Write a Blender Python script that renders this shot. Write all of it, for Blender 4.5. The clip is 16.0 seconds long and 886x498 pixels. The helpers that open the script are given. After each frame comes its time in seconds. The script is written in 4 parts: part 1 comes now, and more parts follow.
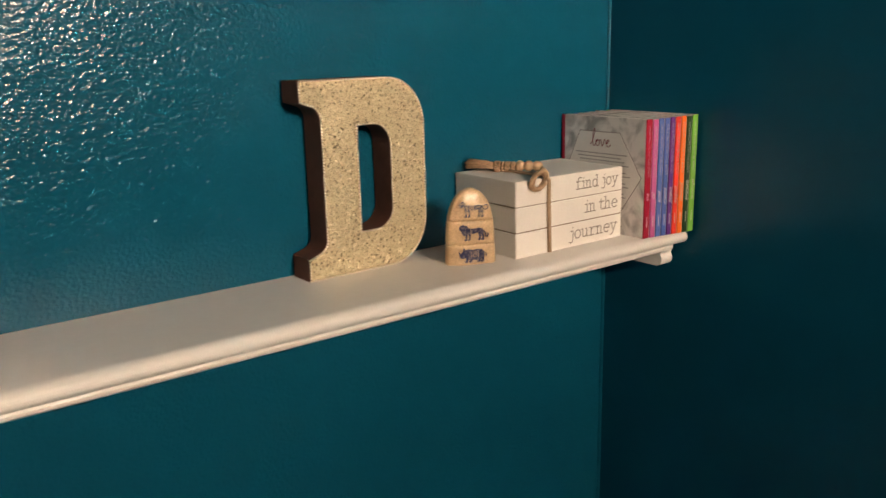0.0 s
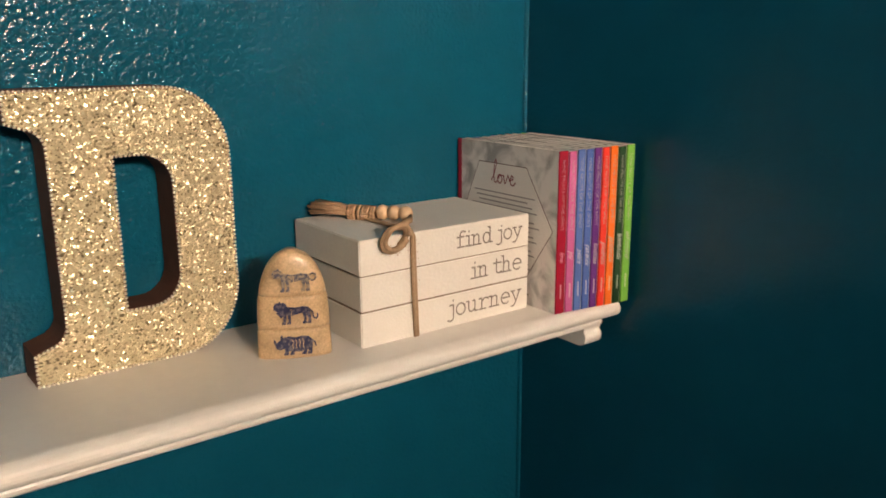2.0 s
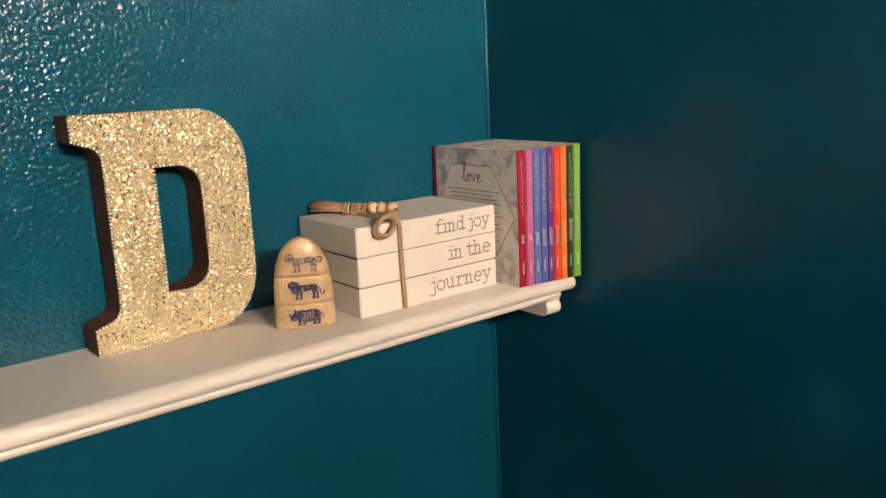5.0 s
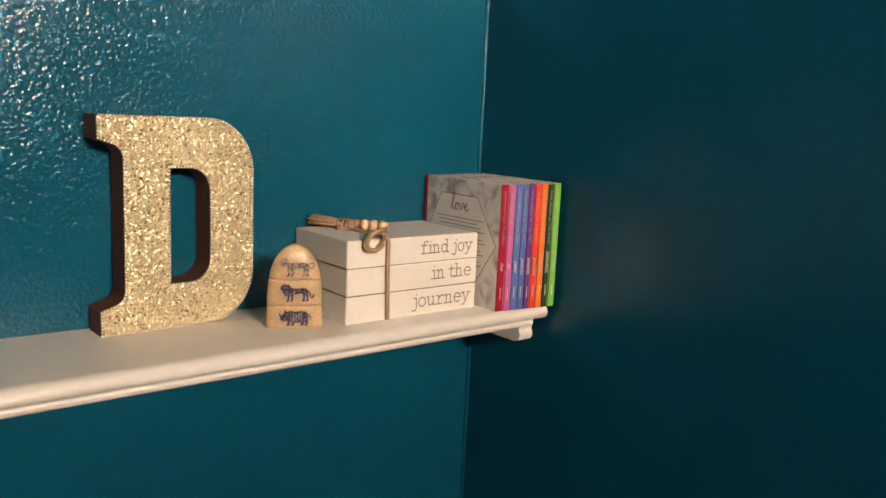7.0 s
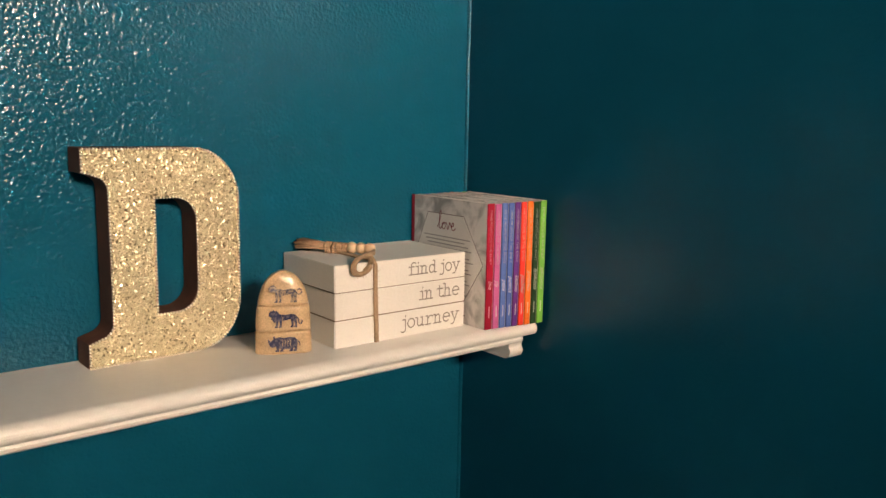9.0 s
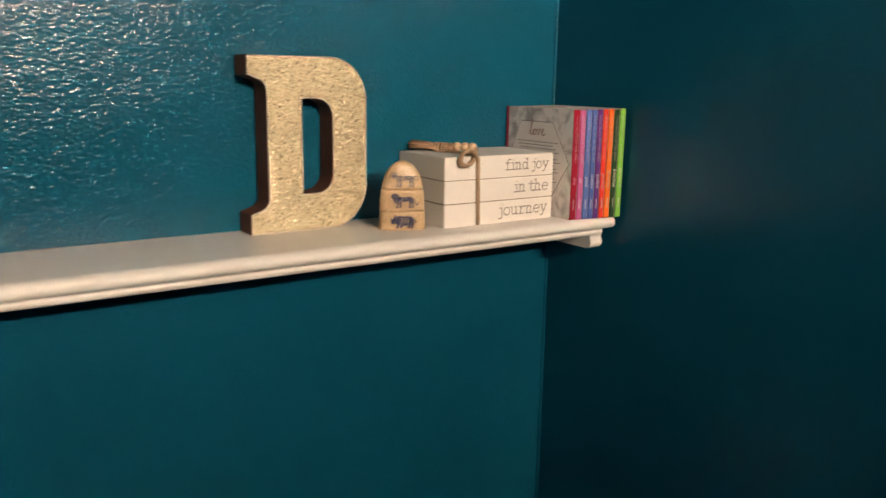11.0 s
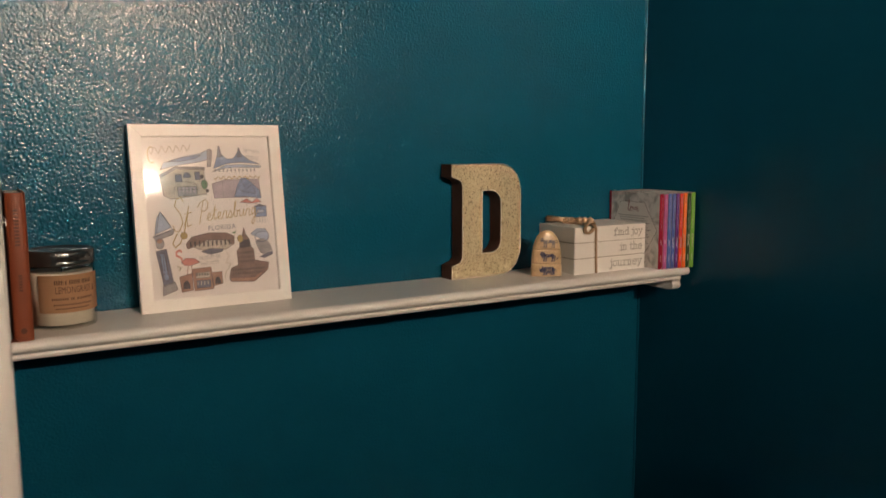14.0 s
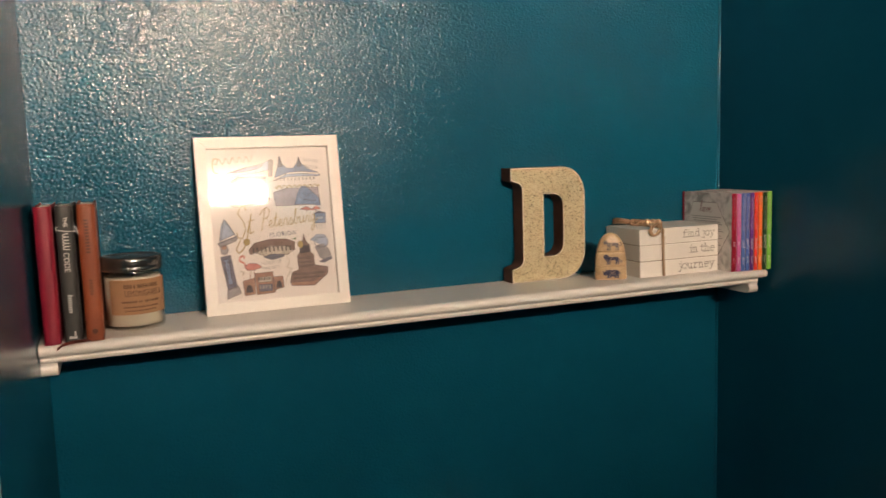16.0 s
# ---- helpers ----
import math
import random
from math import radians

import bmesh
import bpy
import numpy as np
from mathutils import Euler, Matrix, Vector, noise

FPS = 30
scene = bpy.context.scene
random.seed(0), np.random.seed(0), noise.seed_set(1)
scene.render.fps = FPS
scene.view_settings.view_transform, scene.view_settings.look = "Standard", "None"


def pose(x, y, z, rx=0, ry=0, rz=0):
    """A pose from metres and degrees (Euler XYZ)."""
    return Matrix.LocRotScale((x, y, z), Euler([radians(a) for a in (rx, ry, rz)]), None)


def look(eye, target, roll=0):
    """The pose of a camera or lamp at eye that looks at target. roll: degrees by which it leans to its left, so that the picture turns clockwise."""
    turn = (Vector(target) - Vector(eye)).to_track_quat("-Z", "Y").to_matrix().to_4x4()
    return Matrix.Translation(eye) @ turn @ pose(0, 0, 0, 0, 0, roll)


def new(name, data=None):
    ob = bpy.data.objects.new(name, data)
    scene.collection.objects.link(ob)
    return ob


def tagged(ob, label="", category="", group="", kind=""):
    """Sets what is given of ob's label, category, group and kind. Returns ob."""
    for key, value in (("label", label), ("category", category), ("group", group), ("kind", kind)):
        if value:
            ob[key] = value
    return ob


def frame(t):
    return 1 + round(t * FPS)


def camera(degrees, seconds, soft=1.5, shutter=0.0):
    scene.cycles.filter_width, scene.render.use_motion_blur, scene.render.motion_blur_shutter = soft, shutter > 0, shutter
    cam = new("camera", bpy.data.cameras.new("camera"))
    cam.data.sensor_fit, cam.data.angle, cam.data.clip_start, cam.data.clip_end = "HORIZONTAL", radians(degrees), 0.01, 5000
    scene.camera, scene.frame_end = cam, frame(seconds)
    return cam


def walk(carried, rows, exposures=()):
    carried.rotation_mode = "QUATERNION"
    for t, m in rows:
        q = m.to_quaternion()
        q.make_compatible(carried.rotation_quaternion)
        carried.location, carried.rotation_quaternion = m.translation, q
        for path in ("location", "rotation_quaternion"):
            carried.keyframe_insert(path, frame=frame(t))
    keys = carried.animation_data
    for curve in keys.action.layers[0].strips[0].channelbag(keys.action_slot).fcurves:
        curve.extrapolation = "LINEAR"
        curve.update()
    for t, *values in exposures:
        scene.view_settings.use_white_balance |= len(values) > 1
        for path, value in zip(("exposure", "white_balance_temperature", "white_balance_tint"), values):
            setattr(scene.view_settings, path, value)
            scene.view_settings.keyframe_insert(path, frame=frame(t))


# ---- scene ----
cam = camera(57.3, 16.0, soft=1.5, shutter=0.5)
PATH = [
    (0, (-0.857, -0.76, 1.68), (0.307, 0.793, 1.2), -1.4),
    (0.5, (-0.822, -0.72, 1.686), (0.407, 0.782, 1.202), -1.3),
    (1, (-0.744, -0.652, 1.686), (0.542, 0.802, 1.207), -2.1),
    (1.5, (-0.676, -0.616, 1.673), (0.644, 0.805, 1.187), -1.0),
    (2, (-0.575, -0.625, 1.678), (0.588, 0.929, 1.197), -0.3),
    (2.5, (-0.487, -0.625, 1.654), (0.512, 1.047, 1.199), -1.3),
    (3, (-0.479, -0.609, 1.66), (0.513, 1.072, 1.224), -1.3),
    (3.5, (-0.52, -0.599, 1.658), (0.533, 1.049, 1.239), -2.0),
    (4, (-0.589, -0.621, 1.673), (0.571, 0.951, 1.247), -3.5),
    (4.2, (-0.622, -0.644, 1.672), (0.585, 0.891, 1.24), -3.4),
    (6.3, (-0.688, -0.808, 1.675), (0.505, 0.749, 1.282), -0.2),
    (6.5, (-0.696, -0.797, 1.666), (0.517, 0.749, 1.293), 1.2),
    (7, (-0.703, -0.791, 1.667), (0.547, 0.735, 1.339), 2.7),
    (7.5, (-0.699, -0.787, 1.669), (0.58, 0.72, 1.361), 2.7),
    (8, (-0.701, -0.786, 1.681), (0.594, 0.708, 1.381), 2.4),
    (8.2, (-0.699, -0.789, 1.684), (0.587, 0.714, 1.388), 1.9),
    (10.3, (-0.697, -0.817, 1.647), (0.508, 0.742, 1.304), 1.3),
    (10.5, (-0.718, -0.851, 1.626), (0.437, 0.741, 1.268), 1.3),
    (11, (-0.822, -0.917, 1.631), (0.283, 0.698, 1.218), 0.9),
    (11.5, (-0.91, -1.048, 1.637), (0.088, 0.634, 1.218), 1.8),
    (12, (-0.951, -1.123, 1.663), (-0.152, 0.674, 1.298), 0.1),
    (12.5, (-1.045, -1.161, 1.67), (-0.349, 0.684, 1.341), 0.1),
    (13, (-1.162, -1.142, 1.674), (-0.251, 0.608, 1.349), -1.5),
    (13.5, (-1.237, -1.188, 1.659), (-0.22, 0.502, 1.328), -0.2),
    (14, (-1.217, -1.247, 1.69), (-0.21, 0.461, 1.431), -0.2),
    (14.5, (-1.156, -1.277, 1.691), (-0.376, 0.548, 1.445), -1.2),
    (15, (-1.122, -1.294, 1.687), (-0.307, 0.514, 1.431), -1.7),
    (15.5, (-1.127, -1.299, 1.685), (-0.318, 0.514, 1.439), -2.5),
    (16, (-1.131, -1.306, 1.687), (-0.386, 0.535, 1.447), -1.8),
]
walk(cam, [(t, look(eye, target, roll)) for t, eye, target, roll in PATH],
     exposures=[(0, 1.63), (0.5, 2.04), (1, 2.0), (1.5, 2.05), (2, 1.72), (2.5, 1.78), (3, 1.78), (3.5, 1.85), (4, 1.95), (6.5, 1.8), (8, 1.88), (10.5, 1.72), (11, 1.77), (11.5, 1.67), (12, 1.3),
                (12.5, 1.33), (13, 1.59), (13.5, 1.4), (14, 0.95), (14.5, 1.2), (15, 1.27), (16, 1.38)])

# ---------------- light ----------------
world = bpy.data.worlds.new("world")
scene.world = world
world.use_nodes = True
world.node_tree.nodes["Background"].inputs[0].default_value = (1.0, 0.8, 0.6, 1)
world.node_tree.nodes["Background"].inputs[1].default_value = 0.0
LAMP_GLOW = 256.0

TOP = 1.45            # top of the shelf above the floor
LEFT, RIGHT = -1.237, -0.001
ROOM_LEFT, ROOM_RIGHT, ROOM_BACK, CEIL = -2.1, 0.35, -3.0, 2.44


# ---------------- materials ----------------
def material(name, colour, rough=0.5, metal=0.0, var=0.12, vscale=25.0, bump=0.0, bscale=300.0, spec=0.5, coat=0.0, fine=0.06):
    """Principled paint with broad stains, fine grain and a bump."""
    m = bpy.data.materials.new(name)
    m.use_nodes = True
    nt = m.node_tree
    b = nt.nodes["Principled BSDF"]
    b.inputs["Roughness"].default_value = rough
    b.inputs["Metallic"].default_value = metal
    b.inputs["Specular IOR Level"].default_value = spec
    b.inputs["Coat Weight"].default_value = coat
    co = nt.nodes.new("ShaderNodeTexCoord")
    n1 = nt.nodes.new("ShaderNodeTexNoise")
    n1.inputs["Scale"].default_value = vscale
    n1.inputs["Detail"].default_value = 4
    n2 = nt.nodes.new("ShaderNodeTexNoise")
    n2.inputs["Scale"].default_value = vscale * 14
    for n in (n1, n2):
        nt.links.new(co.outputs["Object"], n.inputs["Vector"])
    mix1 = nt.nodes.new("ShaderNodeMix")
    mix1.data_type = "RGBA"
    mix1.inputs[6].default_value = (*[c * (1 - var) for c in colour], 1)
    mix1.inputs[7].default_value = (*[min(1, c * (1 + var)) for c in colour], 1)
    nt.links.new(n1.outputs["Fac"], mix1.inputs[0])
    mix2 = nt.nodes.new("ShaderNodeMix")
    mix2.data_type, mix2.blend_type = "RGBA", "MULTIPLY"
    mix2.inputs[0].default_value = 1.0
    ramp = nt.nodes.new("ShaderNodeMapRange")
    ramp.inputs["To Min"].default_value, ramp.inputs["To Max"].default_value = 1 - 2 * fine, 1 + 2 * fine
    nt.links.new(n2.outputs["Fac"], ramp.inputs["Value"])
    nt.links.new(mix1.outputs[2], mix2.inputs[6])
    nt.links.new(ramp.outputs["Result"], mix2.inputs[7])
    nt.links.new(mix2.outputs[2], b.inputs["Base Color"])
    if bump:
        n3 = nt.nodes.new("ShaderNodeTexNoise")
        n3.inputs["Scale"].default_value = bscale
        n3.inputs["Detail"].default_value = 2
        nt.links.new(co.outputs["Object"], n3.inputs["Vector"])
        bp = nt.nodes.new("ShaderNodeBump")
        bp.inputs["Strength"].default_value = 1.0
        bp.inputs["Distance"].default_value = bump
        nt.links.new(n3.outputs["Fac"], bp.inputs["Height"])
        nt.links.new(bp.outputs["Normal"], b.inputs["Normal"])
    return m


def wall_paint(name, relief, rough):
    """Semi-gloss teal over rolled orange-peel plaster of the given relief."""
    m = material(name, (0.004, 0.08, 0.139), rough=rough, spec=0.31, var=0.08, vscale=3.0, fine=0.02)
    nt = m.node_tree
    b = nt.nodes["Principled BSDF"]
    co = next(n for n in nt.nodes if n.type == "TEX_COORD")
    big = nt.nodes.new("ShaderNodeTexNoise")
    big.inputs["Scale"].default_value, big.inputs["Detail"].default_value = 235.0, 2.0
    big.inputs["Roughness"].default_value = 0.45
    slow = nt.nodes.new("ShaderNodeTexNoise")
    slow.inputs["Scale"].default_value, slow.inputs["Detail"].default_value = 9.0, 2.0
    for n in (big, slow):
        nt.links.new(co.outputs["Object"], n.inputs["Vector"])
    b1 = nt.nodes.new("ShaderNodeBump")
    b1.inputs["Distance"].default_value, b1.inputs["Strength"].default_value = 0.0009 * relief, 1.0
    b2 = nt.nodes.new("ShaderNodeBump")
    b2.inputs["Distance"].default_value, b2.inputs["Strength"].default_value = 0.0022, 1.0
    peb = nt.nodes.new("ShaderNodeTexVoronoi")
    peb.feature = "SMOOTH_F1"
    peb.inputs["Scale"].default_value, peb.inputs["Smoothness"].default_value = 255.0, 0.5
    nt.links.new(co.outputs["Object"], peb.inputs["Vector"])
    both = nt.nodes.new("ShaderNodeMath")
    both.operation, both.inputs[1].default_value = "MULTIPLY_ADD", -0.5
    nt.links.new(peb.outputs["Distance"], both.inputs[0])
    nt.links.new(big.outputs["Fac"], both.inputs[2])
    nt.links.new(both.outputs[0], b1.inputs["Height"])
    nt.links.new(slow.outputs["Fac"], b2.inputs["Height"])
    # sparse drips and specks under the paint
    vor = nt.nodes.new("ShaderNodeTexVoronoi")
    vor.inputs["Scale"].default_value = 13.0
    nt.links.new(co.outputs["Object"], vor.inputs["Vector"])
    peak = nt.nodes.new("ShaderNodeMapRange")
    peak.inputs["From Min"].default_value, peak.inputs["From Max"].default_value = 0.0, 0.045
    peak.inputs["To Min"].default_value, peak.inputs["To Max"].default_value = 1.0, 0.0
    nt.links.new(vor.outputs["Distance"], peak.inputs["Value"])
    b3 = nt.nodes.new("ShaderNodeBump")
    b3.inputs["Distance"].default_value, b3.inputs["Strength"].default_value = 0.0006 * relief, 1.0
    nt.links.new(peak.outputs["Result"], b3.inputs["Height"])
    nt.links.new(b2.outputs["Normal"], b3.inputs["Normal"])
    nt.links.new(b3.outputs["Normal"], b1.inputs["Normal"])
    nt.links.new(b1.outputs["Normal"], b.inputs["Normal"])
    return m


def glitter(name, low, high, scale):
    """Packed flakes, each tilted its own way."""
    m = bpy.data.materials.new(name)
    m.use_nodes = True
    nt = m.node_tree
    b = nt.nodes["Principled BSDF"]
    co = nt.nodes.new("ShaderNodeTexCoord")
    v = nt.nodes.new("ShaderNodeTexVoronoi")
    v.inputs["Scale"].default_value = scale
    nt.links.new(co.outputs["Object"], v.inputs["Vector"])
    sep = nt.nodes.new("ShaderNodeSeparateColor")
    nt.links.new(v.outputs["Color"], sep.inputs[0])
    mix = nt.nodes.new("ShaderNodeValToRGB")
    e = mix.color_ramp.elements
    e[0].position, e[0].color = 0.07, (*[c * 0.5 for c in low], 1)
    e[1].position, e[1].color = 0.95, (*high, 1)
    mid = e.new(0.24)
    mid.color = (*[(p + 1.6 * q) / 2.6 for p, q in zip(high, low)], 1)
    nt.links.new(sep.outputs[0], mix.inputs[0])
    # sparse larger flakes that lie in a darker tone
    spots = nt.nodes.new("ShaderNodeTexVoronoi")
    spots.inputs["Scale"].default_value = scale * 0.52
    nt.links.new(co.outputs["Object"], spots.inputs["Vector"])
    chan = nt.nodes.new("ShaderNodeSeparateColor")
    nt.links.new(spots.outputs["Color"], chan.inputs[0])
    few = nt.nodes.new("ShaderNodeMath")
    few.operation, few.inputs[1].default_value = "LESS_THAN", 0.075
    nt.links.new(chan.outputs[1], few.inputs[0])
    tone = nt.nodes.new("ShaderNodeMix")
    tone.data_type = "RGBA"
    nt.links.new(few.outputs[0], tone.inputs[0])
    nt.links.new(mix.outputs[0], tone.inputs[6])
    tone.inputs[7].default_value = (*[c * 0.42 for c in low], 1)
    nt.links.new(tone.outputs[2], b.inputs["Base Color"])
    sub = nt.nodes.new("ShaderNodeVectorMath")
    sub.operation = "SUBTRACT"
    sub.inputs[1].default_value = (0.5, 0.5, 0.5)
    nt.links.new(v.outputs["Color"], sub.inputs[0])
    scl = nt.nodes.new("ShaderNodeVectorMath")
    scl.operation = "SCALE"
    scl.inputs["Scale"].default_value = 0.78
    nt.links.new(sub.outputs[0], scl.inputs[0])
    geo = nt.nodes.new("ShaderNodeNewGeometry")
    add = nt.nodes.new("ShaderNodeVectorMath")
    nt.links.new(geo.outputs["Normal"], add.inputs[0])
    nt.links.new(scl.outputs[0], add.inputs[1])
    nrm = nt.nodes.new("ShaderNodeVectorMath")
    nrm.operation = "NORMALIZE"
    nt.links.new(add.outputs[0], nrm.inputs[0])
    nt.links.new(nrm.outputs[0], b.inputs["Normal"])
    b.inputs["Metallic"].default_value = 0.4
    b.inputs["Roughness"].default_value = 0.24
    return m


def glass(name, tint=(1, 1, 1), rough=0.0, base=0.04):
    """Thin clear glass: light passes straight, the surface mirrors by Fresnel."""
    m = bpy.data.materials.new(name)
    m.use_nodes = True
    nt = m.node_tree
    nt.nodes.remove(nt.nodes["Principled BSDF"])
    clear = nt.nodes.new("ShaderNodeBsdfTransparent")
    clear.inputs[0].default_value = (*tint, 1)
    shine = nt.nodes.new("ShaderNodeBsdfGlossy")
    shine.inputs["Roughness"].default_value = rough
    face = nt.nodes.new("ShaderNodeLayerWeight")
    rise = nt.nodes.new("ShaderNodeMath")
    rise.operation, rise.inputs[1].default_value = "POWER", 4.0
    fres = nt.nodes.new("ShaderNodeMath")
    fres.operation, fres.inputs[1].default_value, fres.inputs[2].default_value = "MULTIPLY_ADD", 0.8, base
    nt.links.new(face.outputs["Facing"], rise.inputs[0])
    nt.links.new(rise.outputs[0], fres.inputs[0])
    mix = nt.nodes.new("ShaderNodeMixShader")
    nt.links.new(fres.outputs[0], mix.inputs[0])
    nt.links.new(clear.outputs[0], mix.inputs[1])
    nt.links.new(shine.outputs[0], mix.inputs[2])
    nt.links.new(mix.outputs[0], nt.nodes["Material Output"].inputs[0])
    return m


def marble(name):
    m = material(name, (0.68, 0.65, 0.63), rough=0.45, var=0.1, vscale=20)
    nt = m.node_tree
    b = nt.nodes["Principled BSDF"]
    co = next(n for n in nt.nodes if n.type == "TEX_COORD")
    n = nt.nodes.new("ShaderNodeTexNoise")
    n.inputs["Scale"].default_value, n.inputs["Detail"].default_value = 28.0, 6.0
    n.inputs["Distortion"].default_value = 1.4
    nt.links.new(co.outputs["Object"], n.inputs["Vector"])
    r = nt.nodes.new("ShaderNodeValToRGB")
    r.color_ramp.elements[0].position, r.color_ramp.elements[0].color = 0.34, (0.33, 0.32, 0.32, 1)
    r.color_ramp.elements[1].position, r.color_ramp.elements[1].color = 0.54, (0.76, 0.73, 0.71, 1)
    nt.links.new(n.outputs["Fac"], r.inputs[0])
    nt.links.new(r.outputs[0], b.inputs["Base Color"])
    return m


def worn_ink(name, ink, bare, level):
    """Brushed ink that lets the ground show in scratches."""
    m = material(name, ink, rough=0.35)
    nt = m.node_tree
    co = next(n for n in nt.nodes if n.type == "TEX_COORD")
    n = nt.nodes.new("ShaderNodeTexNoise")
    n.inputs["Scale"].default_value, n.inputs["Detail"].default_value = 420.0, 5.0
    nt.links.new(co.outputs["Object"], n.inputs["Vector"])
    r = nt.nodes.new("ShaderNodeValToRGB")
    r.color_ramp.elements[0].position, r.color_ramp.elements[0].color = level - 0.02, (*ink, 1)
    r.color_ramp.elements[1].position, r.color_ramp.elements[1].color = level + 0.16, (*bare, 1)
    nt.links.new(n.outputs["Fac"], r.inputs[0])
    nt.links.new(r.outputs[0], nt.nodes["Principled BSDF"].inputs["Base Color"])
    return m


TEAL = wall_paint("teal_wall_paint", 1.0, 0.145)
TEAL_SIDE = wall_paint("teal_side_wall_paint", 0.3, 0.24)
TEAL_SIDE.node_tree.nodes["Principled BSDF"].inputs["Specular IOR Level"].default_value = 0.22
ROOM_WALL = material("dim_teal_paint", (0.006, 0.07, 0.11), rough=0.6, var=0.05, vscale=4, bump=0.0006, bscale=170)
CEILING = material("ceiling_paint", (0.2, 0.2, 0.195), rough=0.8, var=0.04, vscale=4)
FLOOR = material("floor_tile", (0.09, 0.08, 0.07), rough=0.4, var=0.15, vscale=6)
WHITE = material("white_gloss_paint", (0.86, 0.83, 0.79), rough=0.36, var=0.03, vscale=9, bump=0.0002, bscale=120, fine=0.015)
TRIM = material("white_trim_paint", (0.8, 0.76, 0.72), rough=0.35, var=0.03, vscale=8, fine=0.015)
BLOCK = material("chalk_white_block", (0.83, 0.8, 0.75), rough=0.62, var=0.04, vscale=30, bump=0.0002, bscale=400, fine=0.03)
GOLD = glitter("champagne_glitter", (0.52, 0.43, 0.255), (0.85, 0.74, 0.49), 880)
BEADS = material("champagne_beads", (0.86, 0.8, 0.66), rough=0.3, metal=0.35, var=0.1, vscale=60)
BROWN = material("dark_brown_fibreboard", (0.125, 0.055, 0.034), rough=0.65, spec=0.25, var=0.4, vscale=60, bump=0.0003, bscale=300, fine=0.15)
STONE = material("polished_tan_soapstone", (0.56, 0.4, 0.235), rough=0.3, var=0.55, vscale=42, fine=0.2, coat=0.2, bump=0.0004, bscale=140)
INK_BLUE = worn_ink("indigo_paint", (0.014, 0.02, 0.075), (0.17, 0.15, 0.17), 0.5)
INK_FADED = worn_ink("faded_indigo_paint", (0.07, 0.075, 0.12), (0.36, 0.29, 0.22), 0.42)
TWINE = material("jute_twine", (0.42, 0.29, 0.18), rough=0.9, var=0.35, vscale=300, bump=0.0008, bscale=900, fine=0.15)
TASSEL = material("jute_strand", (0.4, 0.255, 0.155), rough=0.85, var=0.35, vscale=200, fine=0.15)
WOOD_BEAD = material("pale_wood", (0.66, 0.46, 0.29), rough=0.5, var=0.15, vscale=120)
GREY_INK = material("grey_lettering", (0.24, 0.21, 0.185), rough=0.7, var=0.2, vscale=200)
PAPER = material("page_paper", (0.74, 0.7, 0.64), rough=0.9, var=0.12, vscale=200, fine=0.12)
MARBLE = marble("grey_marbled_cover")
COVER_PALE = material("pale_grey_print", (0.78, 0.75, 0.72), rough=0.5, var=0.03, vscale=60)
DIM_INK = material("pale_grey_print_ink", (0.56, 0.52, 0.53), rough=0.5, var=0.02)
LIGHT_INK = material("white_print", (0.78, 0.75, 0.74), rough=0.5, var=0.02)
PRINT_PAPER = material("white_print_paper", (0.84, 0.79, 0.77), rough=0.8, var=0.02, vscale=30, fine=0.01)
FRAME_PAINT = material("white_frame_lacquer", (0.8, 0.77, 0.73), rough=0.35, var=0.03, vscale=20, fine=0.015)
PANE = glass("picture_glass", rough=0.05, base=0.03)
JAR_GLASS = glass("jar_glass", (0.97, 0.97, 0.95))
TUMBLER_GLASS = glass("tumbler_glass", (0.78, 0.83, 0.85), rough=0.08, base=0.1)
WAX = material("cream_wax", (0.84, 0.77, 0.66), rough=0.5, var=0.05, vscale=40)
KRAFT = material("kraft_label", (0.6, 0.37, 0.21), rough=0.75, var=0.08, vscale=60, fine=0.05)
KRAFT_INK = material("brown_label_ink", (0.16, 0.08, 0.045), rough=0.75)
LID = material("smoked_metal_lid", (0.16, 0.17, 0.17), rough=0.22, metal=0.85, var=0.2, vscale=40)
SILVER = material("silver_foil", (0.62, 0.6, 0.58), rough=0.35, metal=0.5, var=0.1, vscale=80)
HEM = material("brushed_nickel", (0.6, 0.58, 0.55), rough=0.3, metal=1.0, var=0.05)
SEAM = material("brown_seam_strip", (0.2, 0.145, 0.1), rough=0.8, var=0.3, vscale=120)
DARK = material("book_gutter", (0.02, 0.018, 0.017), rough=0.7)


def glow(name, colour, strength):
    m = bpy.data.materials.new(name)
    m.use_nodes = True
    b = m.node_tree.nodes["Principled BSDF"]
    b.inputs["Base Color"].default_value = (0.8, 0.8, 0.78, 1)
    b.inputs["Emission Color"].default_value = (*colour, 1)
    b.inputs["Emission Strength"].default_value = strength
    return m


LAMP = glow("frosted_lamp_glass", (1.0, 0.74, 0.545), LAMP_GLOW)


# ---------------- mesh helpers ----------------
def thing(name, x, y, z, label, category, group="", turn=0.0):
    ob = new(name)
    ob.empty_display_size = 0.02
    ob.matrix_basis = pose(x, y, z, 0, 0, turn)
    return tagged(ob, label, category, group)


def part(name, bm, mat, parent, label="", m=None, smooth=False):
    me = bpy.data.meshes.new(name)
    bm.normal_update()
    bm.to_mesh(me)
    bm.free()
    if smooth:
        for p in me.polygons:
            p.use_smooth = True
    me.materials.append(mat)
    ob = new(name, me)
    ob.parent = parent
    if m is not None:
        ob.matrix_basis = m
    return tagged(ob, label)


